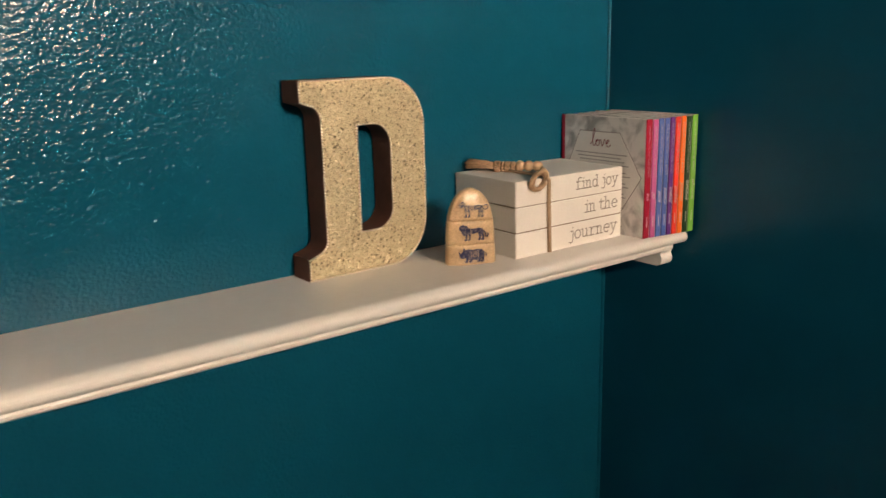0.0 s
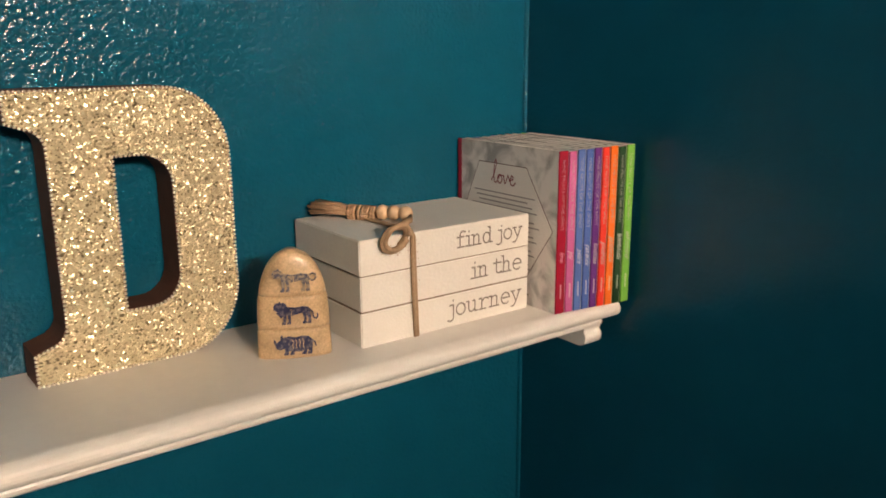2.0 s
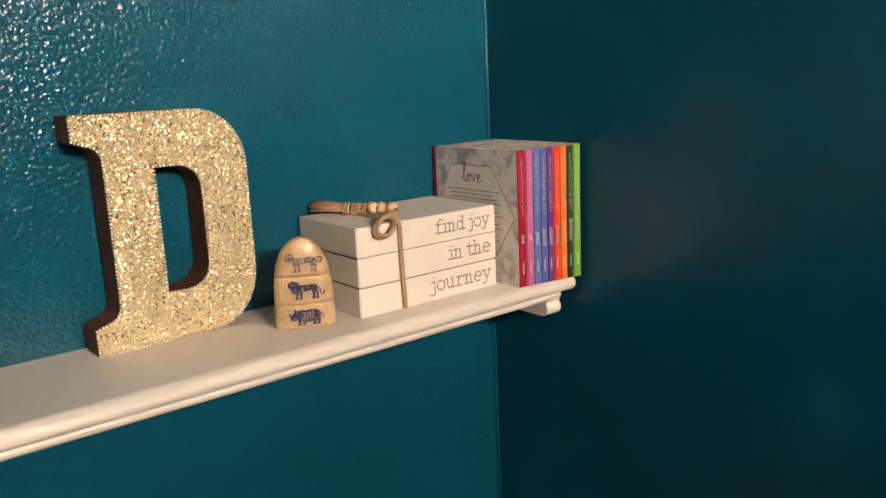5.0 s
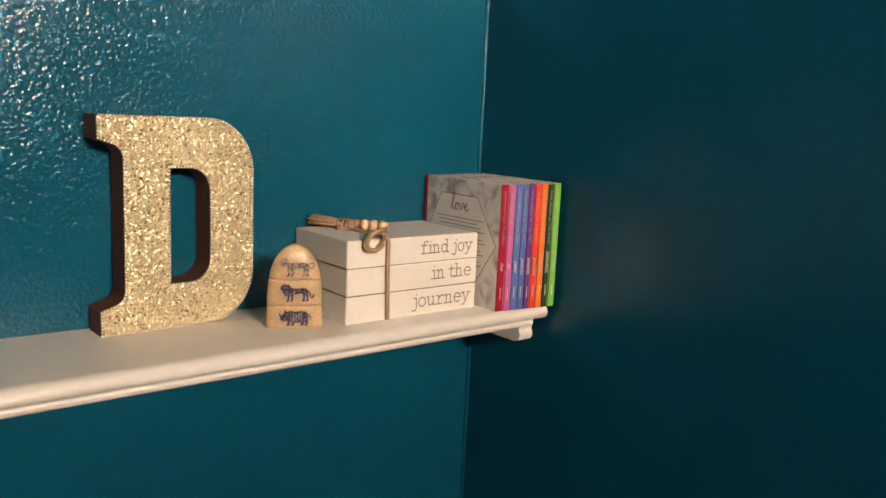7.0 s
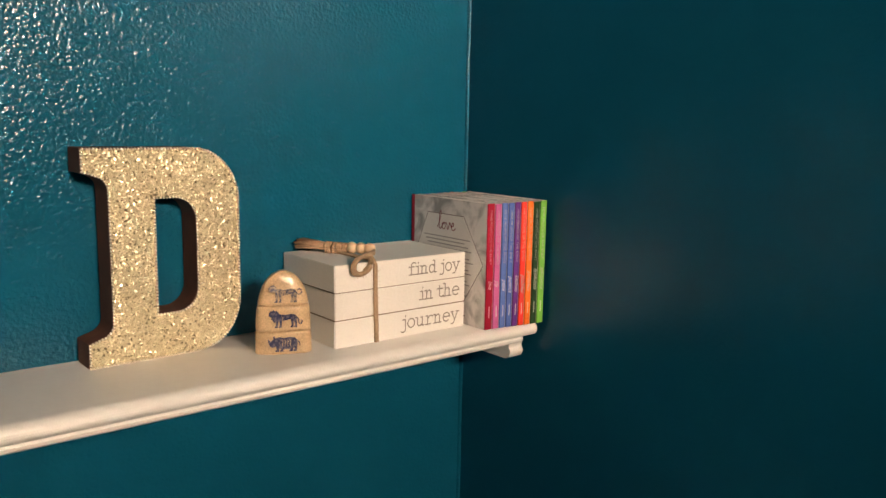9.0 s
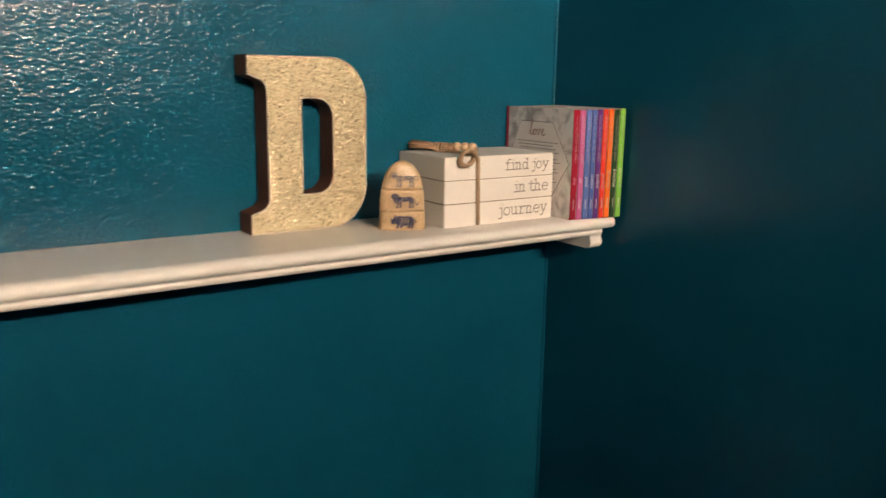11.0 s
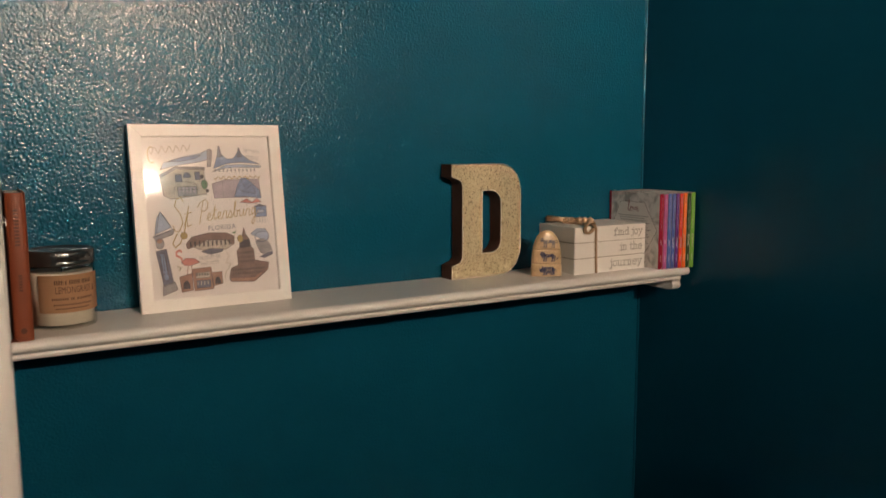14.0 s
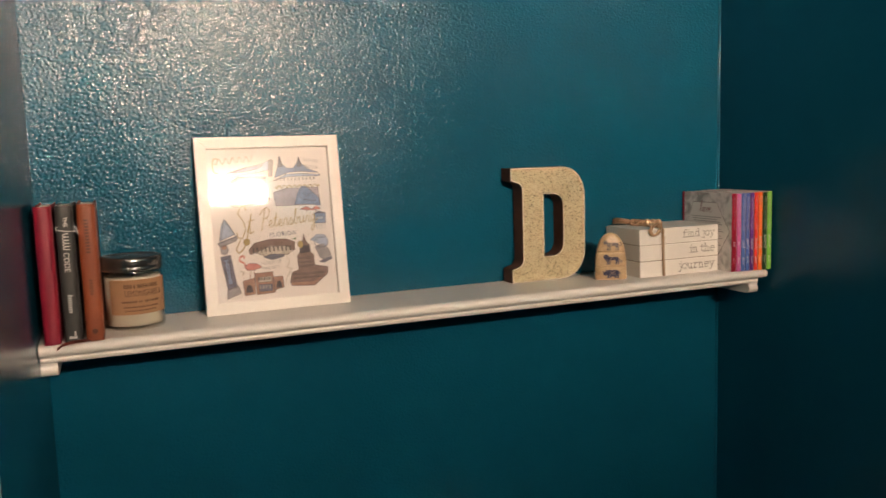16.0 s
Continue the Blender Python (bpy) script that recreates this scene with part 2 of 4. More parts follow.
def structure(name, bm, mat, label, category, m=None):
    ob = part(name, bm, mat, None, "", m)
    return tagged(ob, label, category, kind="structure")


def box(x0, x1, y0, y1, z0, z1, bevel=0.0, seg=2, bm=None):
    bm = bm or bmesh.new()
    r = bmesh.ops.create_cube(bm, size=1.0, matrix=Matrix.LocRotScale(((x0 + x1) / 2, (y0 + y1) / 2, (z0 + z1) / 2), None, (abs(x1 - x0), abs(y1 - y0), abs(z1 - z0))))
    if bevel:
        es = list({e for v in r["verts"] for e in v.link_edges})
        bmesh.ops.bevel(bm, geom=es, offset=bevel, segments=seg, affect="EDGES", clamp_overlap=True)
    return bm


def extrude(pts, depth, m=Matrix(), bm=None, bevel=0.0):
    """A flat outline (list of 2D points, counter-clockwise) raised by depth along local z."""
    bm = bm or bmesh.new()
    f = bm.faces.new([bm.verts.new(m @ Vector((x, y, 0))) for x, y in pts])
    if depth:
        r = bmesh.ops.extrude_face_region(bm, geom=[f])
        off = m.to_3x3() @ Vector((0, 0, depth))
        bmesh.ops.translate(bm, vec=off, verts=[v for v in r["geom"] if isinstance(v, bmesh.types.BMVert)])
        bmesh.ops.recalc_face_normals(bm, faces=bm.faces[:])
    return bm


def basis(o, ux, uy):
    """A pose whose local x and y run along ux and uy."""
    ux, uy = Vector(ux).normalized(), Vector(uy).normalized()
    uz = ux.cross(uy)
    return Matrix(((ux.x, uy.x, uz.x, o[0]), (ux.y, uy.y, uz.y, o[1]), (ux.z, uy.z, uz.z, o[2]), (0, 0, 0, 1)))


def lathe(profile, seg=40, bm=None, m=Matrix()):
    """A turned body from (radius, height) pairs."""
    bm = bm or bmesh.new()
    rings = []
    for r, z in profile:
        if r < 1e-6:
            rings.append([bm.verts.new(m @ Vector((0, 0, z)))])
        else:
            rings.append([bm.verts.new(m @ Vector((r * math.cos(2 * math.pi * k / seg), r * math.sin(2 * math.pi * k / seg), z))) for k in range(seg)])
    for a, b in zip(rings, rings[1:]):
        for k in range(seg):
            k2 = (k + 1) % seg
            vs = [a[k % len(a)], a[k2 % len(a)], b[k2 % len(b)], b[k % len(b)]]
            vs = list(dict.fromkeys(vs))
            if len(vs) > 2:
                bm.faces.new(vs)
    bmesh.ops.recalc_face_normals(bm, faces=bm.faces[:])
    return bm


def tube(pts, radius, seg=8, bm=None, closed=False):
    """A round cord along points."""
    bm = bm or bmesh.new()
    pts = [Vector(p) for p in pts]
    rings = []
    up = Vector((0.13, 0.31, 0.94)).normalized()
    for i, p in enumerate(pts):
        a, b = pts[max(i - 1, 0)], pts[min(i + 1, len(pts) - 1)]
        d = (b - a).normalized()
        s = d.cross(up)
        s = s.normalized() if s.length > 1e-4 else d.orthogonal().normalized()
        u = s.cross(d)
        r = radius[i] if isinstance(radius, (list, tuple)) else radius
        rings.append([bm.verts.new(p + r * (math.cos(2 * math.pi * k / seg) * s + math.sin(2 * math.pi * k / seg) * u)) for k in range(seg)])
    for a, b in zip(rings, rings[1:]):
        for k in range(seg):
            bm.faces.new((a[k], a[(k + 1) % seg], b[(k + 1) % seg], b[k]))
    for r in (rings[0], rings[-1]):
        bm.faces.new(r)
    bmesh.ops.recalc_face_normals(bm, faces=bm.faces[:])
    return bm


def text_bm(body, size, m, shear=0.0, align="LEFT", depth=0.0001, bold=0.0, squeeze=1.0, space=1.0):
    """Letters of the built-in font as a mesh, their base line along m's x."""
    cu = bpy.data.curves.new("letters", "FONT")
    cu.body, cu.size, cu.shear, cu.align_x, cu.offset = body, size, shear, align, bold
    cu.extrude, cu.resolution_u, cu.space_character = depth, 3, space
    ob = bpy.data.objects.new("letters", cu)
    scene.collection.objects.link(ob)
    bpy.context.view_layer.update()
    me = bpy.data.meshes.new_from_object(ob.evaluated_get(bpy.context.evaluated_depsgraph_get()))
    bm = bmesh.new()
    bm.from_mesh(me)
    bm.transform(m @ Matrix.Diagonal((squeeze, 1, 1, 1)))
    bpy.data.objects.remove(ob)
    bpy.data.curves.remove(cu)
    bpy.data.meshes.remove(me)
    return bm


def bars_bm(rows, m, depth=0.0002):
    """Flat bars (x0, x1, y, height) for writing that is too small."""
    bm = bmesh.new()
    for x0, x1, y, h in rows:
        extrude([(x0, y), (x1, y), (x1, y + h), (x0, y + h)], depth, m, bm)
    return bm


def arc(cx, cy, rx, ry, a0, a1, n):
    return [(cx + rx * math.cos(radians(a0 + (a1 - a0) * k / n)), cy + ry * math.sin(radians(a0 + (a1 - a0) * k / n))) for k in range(n + 1)]


def pen_bm(lines, size, width, m, depth=0.0002):
    """Pen lines (in shares of the size) as flat strokes with round joints."""
    bm = bmesh.new()
    for line in lines:
        pts = [(x * size, y * size) for x, y in line]
        for (a, b), (c, d) in zip(pts, pts[1:]):
            ln = math.hypot(c - a, d - b) or 1.0
            ox, oy = -(d - b) / ln * width / 2, (c - a) / ln * width / 2
            extrude([(a - ox, b - oy), (c - ox, d - oy), (c + ox, d + oy), (a + ox, b + oy)][::-1], 0, m @ Matrix.Translation((0, 0, depth)), bm)
        for a, b in pts:
            extrude(arc(a, b, width / 2, width / 2, 0, 315, 7), 0, m @ Matrix.Translation((0, 0, depth * 1.15)), bm)
    for f in bm.faces:
        if f.normal.dot(m.to_3x3() @ Vector((0, 0, 1))) < 0:
            f.normal_flip()
    return bm


# typewriter letters as pen lines
GLYPHS = {
    "i": [[(.14, .44), (.3, .44), (.3, 0)], [(.1, 0), (.5, 0)], [(.29, .61), (.3, .64)]],
    "n": [[(.04, .44), (.16, .44), (.16, 0)], [(.04, 0), (.28, 0)], [(.16, .33), (.25, .42), (.35, .45), (.44, .38), (.44, 0)], [(.34, 0), (.56, 0)]],
    "d": [[(.34, .68), (.46, .68), (.46, 0), (.58, 0)], arc(.27, .22, .19, .23, 0, 360, 12)],
    "j": [[(.18, .44), (.36, .44), (.36, -.08), (.31, -.17), (.2, -.2), (.09, -.16)], [(.35, .61), (.36, .64)]],
    "o": [arc(.3, .22, .22, .235, 0, 360, 14)],
    "y": [[(.03, .44), (.22, .44)], [(.11, .44), (.3, .02)], [(.5, .44), (.27, -.1), (.18, -.2), (.06, -.2)], [(.4, .44), (.58, .44)]],
    "f": [[(.12, 0), (.46, 0)], [(.26, 0), (.26, .55), (.32, .65), (.42, .68), (.54, .64)], [(.1, .44), (.46, .44)]],
    "t": [[(.26, .6), (.26, .1), (.32, .01), (.42, 0), (.53, .06)], [(.1, .44), (.5, .44)]],
    "h": [[(.04, .68), (.16, .68), (.16, 0)], [(.04, 0), (.28, 0)], [(.16, .33), (.25, .42), (.35, .45), (.44, .38), (.44, 0)], [(.34, 0), (.56, 0)]],
    "e": [[(.08, .24), (.52, .24)], arc(.3, .22, .22, .235, 5, 312, 12)],
    "r": [[(.06, .44), (.2, .44), (.2, 0)], [(.06, 0), (.4, 0)], [(.2, .28), (.32, .42), (.42, .45), (.53, .39)]],
    "u": [[(.02, .44), (.14, .44), (.14, .1), (.2, .01), (.3, 0), (.38, .04), (.45, .12)], [(.34, .44), (.45, .44), (.45, 0), (.57, 0)]],
}
LOVE_LINE = [(0, .1), (.14, .3), (.3, .8), (.26, .95), (.17, .8), (.14, .3), (.18, .05), (.28, .03), (.37, .15), (.5, .37), (.62, .34), (.72, .36), (.8, .05), (.86, .08), (.97, .4), (1.04, .3), (1.08, .17), (1.25, .25), (1.28, .36), (1.2, .4), (1.1, .22), (1.15, .05), (1.28, .02), (1.42, .15)]


def typed_bm(words, size, width, m):
    """Typewriter words that end at m's origin."""
    lines, wide = [], {" ": 0.16, "i": 0.4, "f": 0.44, "j": 0.42, "t": 0.48, "r": 0.54, "e": 0.56, "o": 0.56}
    for k, ch in enumerate(words):
        x0 = -sum(wide.get(c, 0.6) for c in words[k:])
        lines += [[(x + x0, y) for x, y in line] for line in GLYPHS.get(ch, [])]
    return pen_bm(lines, size, width, m, 0.0003)


# ---------------- the room ----------------
structure("wall_back", box(LEFT - 0.12, RIGHT + 0.12, 0.0, 0.12, 0, CEIL), TEAL, "semi-gloss teal painted wall with orange-peel texture", "wall")
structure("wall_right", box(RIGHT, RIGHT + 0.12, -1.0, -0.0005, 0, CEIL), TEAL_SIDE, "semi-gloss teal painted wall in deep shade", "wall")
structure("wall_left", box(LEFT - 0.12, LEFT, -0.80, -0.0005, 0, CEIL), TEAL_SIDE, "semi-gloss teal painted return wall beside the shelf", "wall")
structure("wall_bath_left", box(ROOM_LEFT, LEFT - 0.1205, -0.80, -0.68, 0, CEIL), ROOM_WALL, "teal painted wall outside the alcove", "wall")
structure("wall_bath_right", box(RIGHT + 0.1205, ROOM_RIGHT + 0.1, -1.0, -0.88, 0, CEIL), ROOM_WALL, "teal painted wall outside the alcove", "wall")
structure("wall_side_left", box(ROOM_LEFT - 0.1, ROOM_LEFT - 0.0005, ROOM_BACK, -0.68, 0, CEIL), ROOM_WALL, "teal painted side wall", "wall")
structure("wall_side_right", box(ROOM_RIGHT, ROOM_RIGHT + 0.1, ROOM_BACK, -1.0005, 0, CEIL), ROOM_WALL, "teal painted side wall", "wall")
structure("wall_behind", box(ROOM_LEFT - 0.1, ROOM_RIGHT + 0.1, ROOM_BACK - 0.1, ROOM_BACK - 0.0005, 0, CEIL), ROOM_WALL, "teal painted wall that carries the lamp", "wall")
structure("floor", box(ROOM_LEFT - 0.1, ROOM_RIGHT + 0.1, ROOM_BACK - 0.1, 0.12, -0.1, -0.0005), FLOOR, "dark brown floor", "floor")
structure("ceiling", box(ROOM_LEFT - 0.1, ROOM_RIGHT + 0.1, ROOM_BACK - 0.1, 0.12, CEIL + 0.0005, CEIL + 0.1), CEILING, "plain matt grey ceiling", "ceiling")

# ridge of paint and caulk where the two walls meet
structure("corner_bead", lathe([(0.004, 0.0), (0.004, CEIL)], 16, m=Matrix.Translation((RIGHT + 0.0004, 0.0004, 0))), TEAL, "thin painted caulk bead in the wall corner", "trim")

# casing round the end of the return wall
casing = tagged(new("door_casing"), "white painted door casing with a rounded inner bead", "door casing", kind="structure")
part("flat", box(-1.385, -1.2195, -0.818, -0.8005, 0, 2.1, 0.003), TRIM, casing)
bm = bmesh.new()
extrude([(-1.2195, -0.8005), (-1.2195, -0.8185), (-1.2155, -0.8195), (-1.211, -0.8185), (-1.207, -0.8165), (-1.204, -0.8135), (-1.2025, -0.810), (-1.202, -0.8005)], 2.1, Matrix(), bm)
part("bead", bm, TRIM, casing)
part("jamb", box(-1.2365, -1.2285, -0.8, -0.70, 0, 2.1, 0.002), TRIM, casing)

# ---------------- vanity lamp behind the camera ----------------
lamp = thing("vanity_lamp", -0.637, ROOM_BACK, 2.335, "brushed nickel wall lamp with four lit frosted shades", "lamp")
part("back_plate", box(-0.35, 0.35, 0.0, 0.03, -0.05, 0.05, 0.006), HEM, lamp)
# unseen tray, added to cut the light on the wall below the shelf
part("light_cutoff_tray", box(-0.38, 0.38, 0.0005, 0.34, -0.07, -0.0635, 0.002), LID, lamp, "added unseen dark tray that cuts lamp light off the lower wall")
for k in range(4):
    x = -0.255 + 0.17 * k
    part("arm", tube([(x, 0.03, 0), (x, 0.07, 0.005), (x, 0.1, 0.03)], 0.008), HEM, lamp, smooth=True)
    part("shade", lathe([(0.0, -0.062), (0.045, -0.06), (0.06, -0.05), (0.062, 0.0), (0.055, 0.045), (0.04, 0.056), (0, 0.058)], 24, m=Matrix.Translation((x, 0.11, 0.0))), LAMP, lamp, "glowing frosted glass shade", smooth=True)

# ---------------- shelf ----------------
shelf = thing("wall_shelf", 0, 0, 0, "white painted wall shelf with a moulded front edge", "shelf")
prof = [(-0.0005, 0.0), (-0.134, 0.0)] + [(y, z) for y, z in arc(-0.1375, -0.0084, 0.0108, 0.0084, 90, 270, 12)] + [(-0.1345, -0.0172), (-0.0005, -0.0172)]
bm = extrude([(-y, z) for y, z in prof][::-1], 1.2235, basis((-1.2355, 0, TOP), (0, -1, 0), (0, 0, 1)))
# run the moulding along +x
if min(v.co.x for v in bm.verts) < -1.3:
    bmesh.ops.translate(bm, vec=(1.2235, 0, 0), verts=bm.verts)
bmesh.ops.recalc_face_normals(bm, faces=bm.faces[:])
part("shelf_board", bm, WHITE, shelf)
lip = [(0.0005, -0.0173), (0.1345, -0.0173), (0.1332, -0.0186), (0.1329, -0.0203), (0.1336, -0.0222), (0.1328, -0.0252), (0.1295, -0.0276), (0.0005, -0.0276)]
bm = extrude(lip, 1.2155, basis((-1.2355, 0, TOP), (0, -1, 0), (0, 0, 1)))
bmesh.ops.translate(bm, vec=(-1.2355 - min(v.co.x for v in bm.verts), 0, 0), verts=bm.verts)
part("cove_moulding", bm, WHITE, shelf)
for x0 in (-1.2365, -0.038):
    bp = [(0.0005, -0.0278), (0.1285, -0.0278), (0.1275, -0.031)] + arc(0.1205, -0.038, 0.0095, 0.0085, 40, -90, 8) + [(0.09, -0.0465), (0.0005, -0.0465)]
    bm = extrude(bp, 0.0215, basis((x0, 0, TOP), (0, -1, 0), (0, 0, 1)))
    xs = [v.co.x for v in bm.verts]
    bmesh.ops.translate(bm, vec=(x0 - min(xs), 0, 0), verts=bm.verts)
    part("bracket", bm, WHITE, shelf)


# ---------------- glitter letter ----------------
def letter_outline(inset=0.0):
    i = inset
    pts = [(i, i), (0.105, i)]
    pts += arc(0.105, 0.052, 0.047 - i, 0.052 - i, -90, 0, 10)[1:]
    pts += arc(0.105, 0.151, 0.047 - i, 0.052 - i, 0, 90, 10)
    pts += [(i, 0.203 - i), (i, 0.181 + i), (0.006 + i, 0.179 + i)]
    pts += arc(0.009, 0.164, 0.0135 + i, 0.0135 + i, 80, 0, 5)
    pts += arc(0.009, 0.041, 0.0135 + i, 0.0135 + i, 0, -80, 5)
    pts += [(0.006 + i, 0.026 - i), (i, 0.024 - i)]
    return pts


def letter_hole(out=0.0):
    o = out
    return [(0.066 - o, 0.044 - o), (0.085, 0.044 - o)] + arc(0.085, 0.066, 0.021 + o, 0.022 + o, -90, 0, 7)[1:] + arc(0.085, 0.133, 0.021 + o, 0.022 + o, 0, 90, 7) + [(0.066 - o, 0.155 + o)]


def ring_solid(outer, inner, y0, y1):
    """A plate with a hole, between two depths."""
    bm = bmesh.new()
    es = []
    for loop in (outer, inner):
        vs = [bm.verts.new((x, y0, z)) for x, z in loop]
        es += [bm.edges.new((a, b)) for a, b in zip(vs, vs[1:] + vs[:1])]
    bmesh.ops.triangle_fill(bm, use_beauty=True, edges=es)
    r = bmesh.ops.extrude_face_region(bm, geom=bm.faces[:])
    bmesh.ops.translate(bm, vec=(0, y1 - y0, 0), verts=[v for v in r["geom"] if isinstance(v, bmesh.types.BMVert)])
    bmesh.ops.recalc_face_normals(bm, faces=bm.faces[:])
    return bm


letter = thing("decorative_letter", -0.487, -0.037, TOP, "block capital letter with champagne glitter face and dark brown sides", "letter", turn=1.6)
part("body", ring_solid(letter_outline(), letter_hole(), 0.0, 0.0315), BROWN, letter, "dark brown fibreboard body")
part("glitter_face", ring_solid(letter_outline(0.0012), letter_hole(0.0012), -0.0012, -0.0002), GOLD, letter, "champagne gold glitter front")
bm = bmesh.new()
for loop in (letter_outline(0.0008), letter_hole(0.0008)):
    run, step = 0.0, 0.0031
    for (x0, z0), (x1, z1) in zip(loop, loop[1:] + loop[:1]):
        d = math.hypot(x1 - x0, z1 - z0)
        while run < d:
            bmesh.ops.create_icosphere(bm, subdivisions=1, radius=0.00128, matrix=Matrix.Translation((x0 + (x1 - x0) * run / d, -0.0017, z0 + (z1 - z0) * run / d)))
            run += step
        run -= d
tagged(part("bead_trim", bm, BEADS, letter, "string of tiny metallic beads along the edges", smooth=True), kind="stuff")

# ---------------- carved stone ----------------
stone = thing("carved_stone", -0.3182, -0.095, TOP, "rounded tan soapstone carving with three indigo animals", "ornament", turn=-24)


def stone_half(z):
    """Half width of the stone at height z."""
    t = z / 0.0835
    return 0.0278 * (1 - 0.10 * t) * (1 - max(0, (t - 0.35) / 0.65) ** 2.6) ** 0.5 + 0.0004


def stone_piece(z0, z1):
    bm = bmesh.new()
    n, seg = 9, 36
    prof_rings = []
    for k in range(n + 1):
        f = k / n
        z = z0 + (z1 - z0) * f
        w = stone_half(min(z, 0.0832))
        edge = 0.00035 * (1 - min(1, min(f, 1 - f) * 9)) if z1 < 0.083 or f < 0.5 else 0
        w -= edge
        d = 0.011 * (0.35 + 0.65 * min(1, w / 0.026)) - edge
        ring = []
        for s in range(seg):
            a = 2 * math.pi * s / seg
            ca, sa = math.cos(a), math.sin(a)
            ring.append(bm.verts.new((w * math.copysign(abs(ca) ** 0.75, ca), 0.011 + d * math.copysign(abs(sa) ** 0.6, sa), z)))
        prof_rings.append(ring)
    for a, b in zip(prof_rings, prof_rings[1:]):
        for s in range(seg):
            bm.faces.new((a[s], a[(s + 1) % seg], b[(s + 1) % seg], b[s]))
    bm.faces.new(prof_rings[0][::-1])
    bm.faces.new(prof_rings[-1])
    bmesh.ops.recalc_face_normals(bm, faces=bm.faces[:])
    return bm


def leg(x, top, foot, wide, low=-0.0078):
    """A tapering leg from the belly to a small paw that points left."""
    return [(foot - 0.0016, low), (foot + wide * 0.55, low), (foot + wide * 0.6, low + 0.002), (x + wide, top), (x - wide * 0.3, top), (foot - wide * 0.1, low + 0.0022), (foot - 0.0016, low + 0.0012)]


def band(pts, w):
    """A thin curved stroke as one closed outline."""
    up, down = [], []
    for i, (x, y) in enumerate(pts):
        (ax, ay), (bx, by) = pts[max(i - 1, 0)], pts[min(i + 1, len(pts) - 1)]
        ln = math.hypot(bx - ax, by - ay)
        ox, oy = -(by - ay) / ln * w / 2, (bx - ax) / ln * w / 2
        up.append((x + ox, y + oy))
        down.append((x - ox, y - oy))
    return up + down[::-1]


def animal(kind):
    """Outlines of a walking beast as polygons round (0, 0), about 0.03 long."""
    if kind == "horned":
        return [[(-0.0095, -0.003), (-0.004, -0.0052), (0.003, -0.0055), (0.0085, -0.0042), (0.0122, -0.001), (0.0122, 0.0035), (0.009, 0.0064), (0.004, 0.0068), (-0.001, 0.0058), (-0.0055, 0.007), (-0.0095, 0.0062)],
                [(-0.0155, -0.0022), (-0.0125, -0.0034), (-0.0085, -0.002), (-0.0085, 0.0058), (-0.0115, 0.0052), (-0.0145, 0.0026), (-0.016, 0.0)],
                [(-0.0162, -0.0005), (-0.0148, 0.0022), (-0.0168, 0.0052), (-0.0174, 0.004)], [(-0.0115, 0.0045), (-0.0098, 0.0055), (-0.011, 0.0084), (-0.0124, 0.0066)],
                leg(-0.0085, -0.002, -0.0085, 0.0036), leg(-0.0042, -0.003, -0.0038, 0.0032), leg(0.0052, -0.003, 0.0055, 0.0034), leg(0.0085, -0.001, 0.0096, 0.0034), band([(0.012, 0.003), (0.0142, 0.001), (0.0145, -0.002)], 0.001)]
    body = [(-0.0095, 0.0005), (-0.0055, -0.0012), (0.0, -0.0006), (0.005, 0.0006), (0.0095, -0.0006), (0.0112, 0.002), (0.0105, 0.0048), (0.006, 0.0058), (0.0, 0.005), (-0.005, 0.0056), (-0.0095, 0.0066)]
    head = [(-0.0162, 0.0042), (-0.0138, 0.0026), (-0.0105, 0.0022), (-0.0085, 0.0045), (-0.0088, 0.0078), (-0.0105, 0.0092), (-0.0112, 0.0104), (-0.0124, 0.0093), (-0.0148, 0.0088), (-0.0162, 0.0066)]
    legs = [leg(-0.0088, 0.0016, -0.0088, 0.0026), leg(-0.0056, 0.0008, -0.0048, 0.0022), leg(0.0062, 0.001, 0.0068, 0.0024), leg(0.0088, 0.0014, 0.0104, 0.0026)]
    if kind == "maned":
        mane = [(-0.0142, 0.0015), (-0.011, -0.0024), (-0.0075, -0.001), (-0.0058, 0.0036), (-0.0066, 0.008), (-0.009, 0.0096), (-0.0105, 0.007), (-0.0112, 0.003)]
        return [body, head, mane] + legs + [band([(0.0105, 0.0035), (0.0132, 0.0005), (0.0138, -0.0035), (0.0158, -0.0045), (0.017, -0.0025), (0.0166, -0.0005)], 0.0012)]
    return [body, head] + legs + [band([(0.0105, 0.0035), (0.0125, 0.0005), (0.015, 0.0), (0.0168, 0.002), (0.0165, 0.0048), (0.014, 0.0056), (0.0122, 0.0042)], 0.0011)]


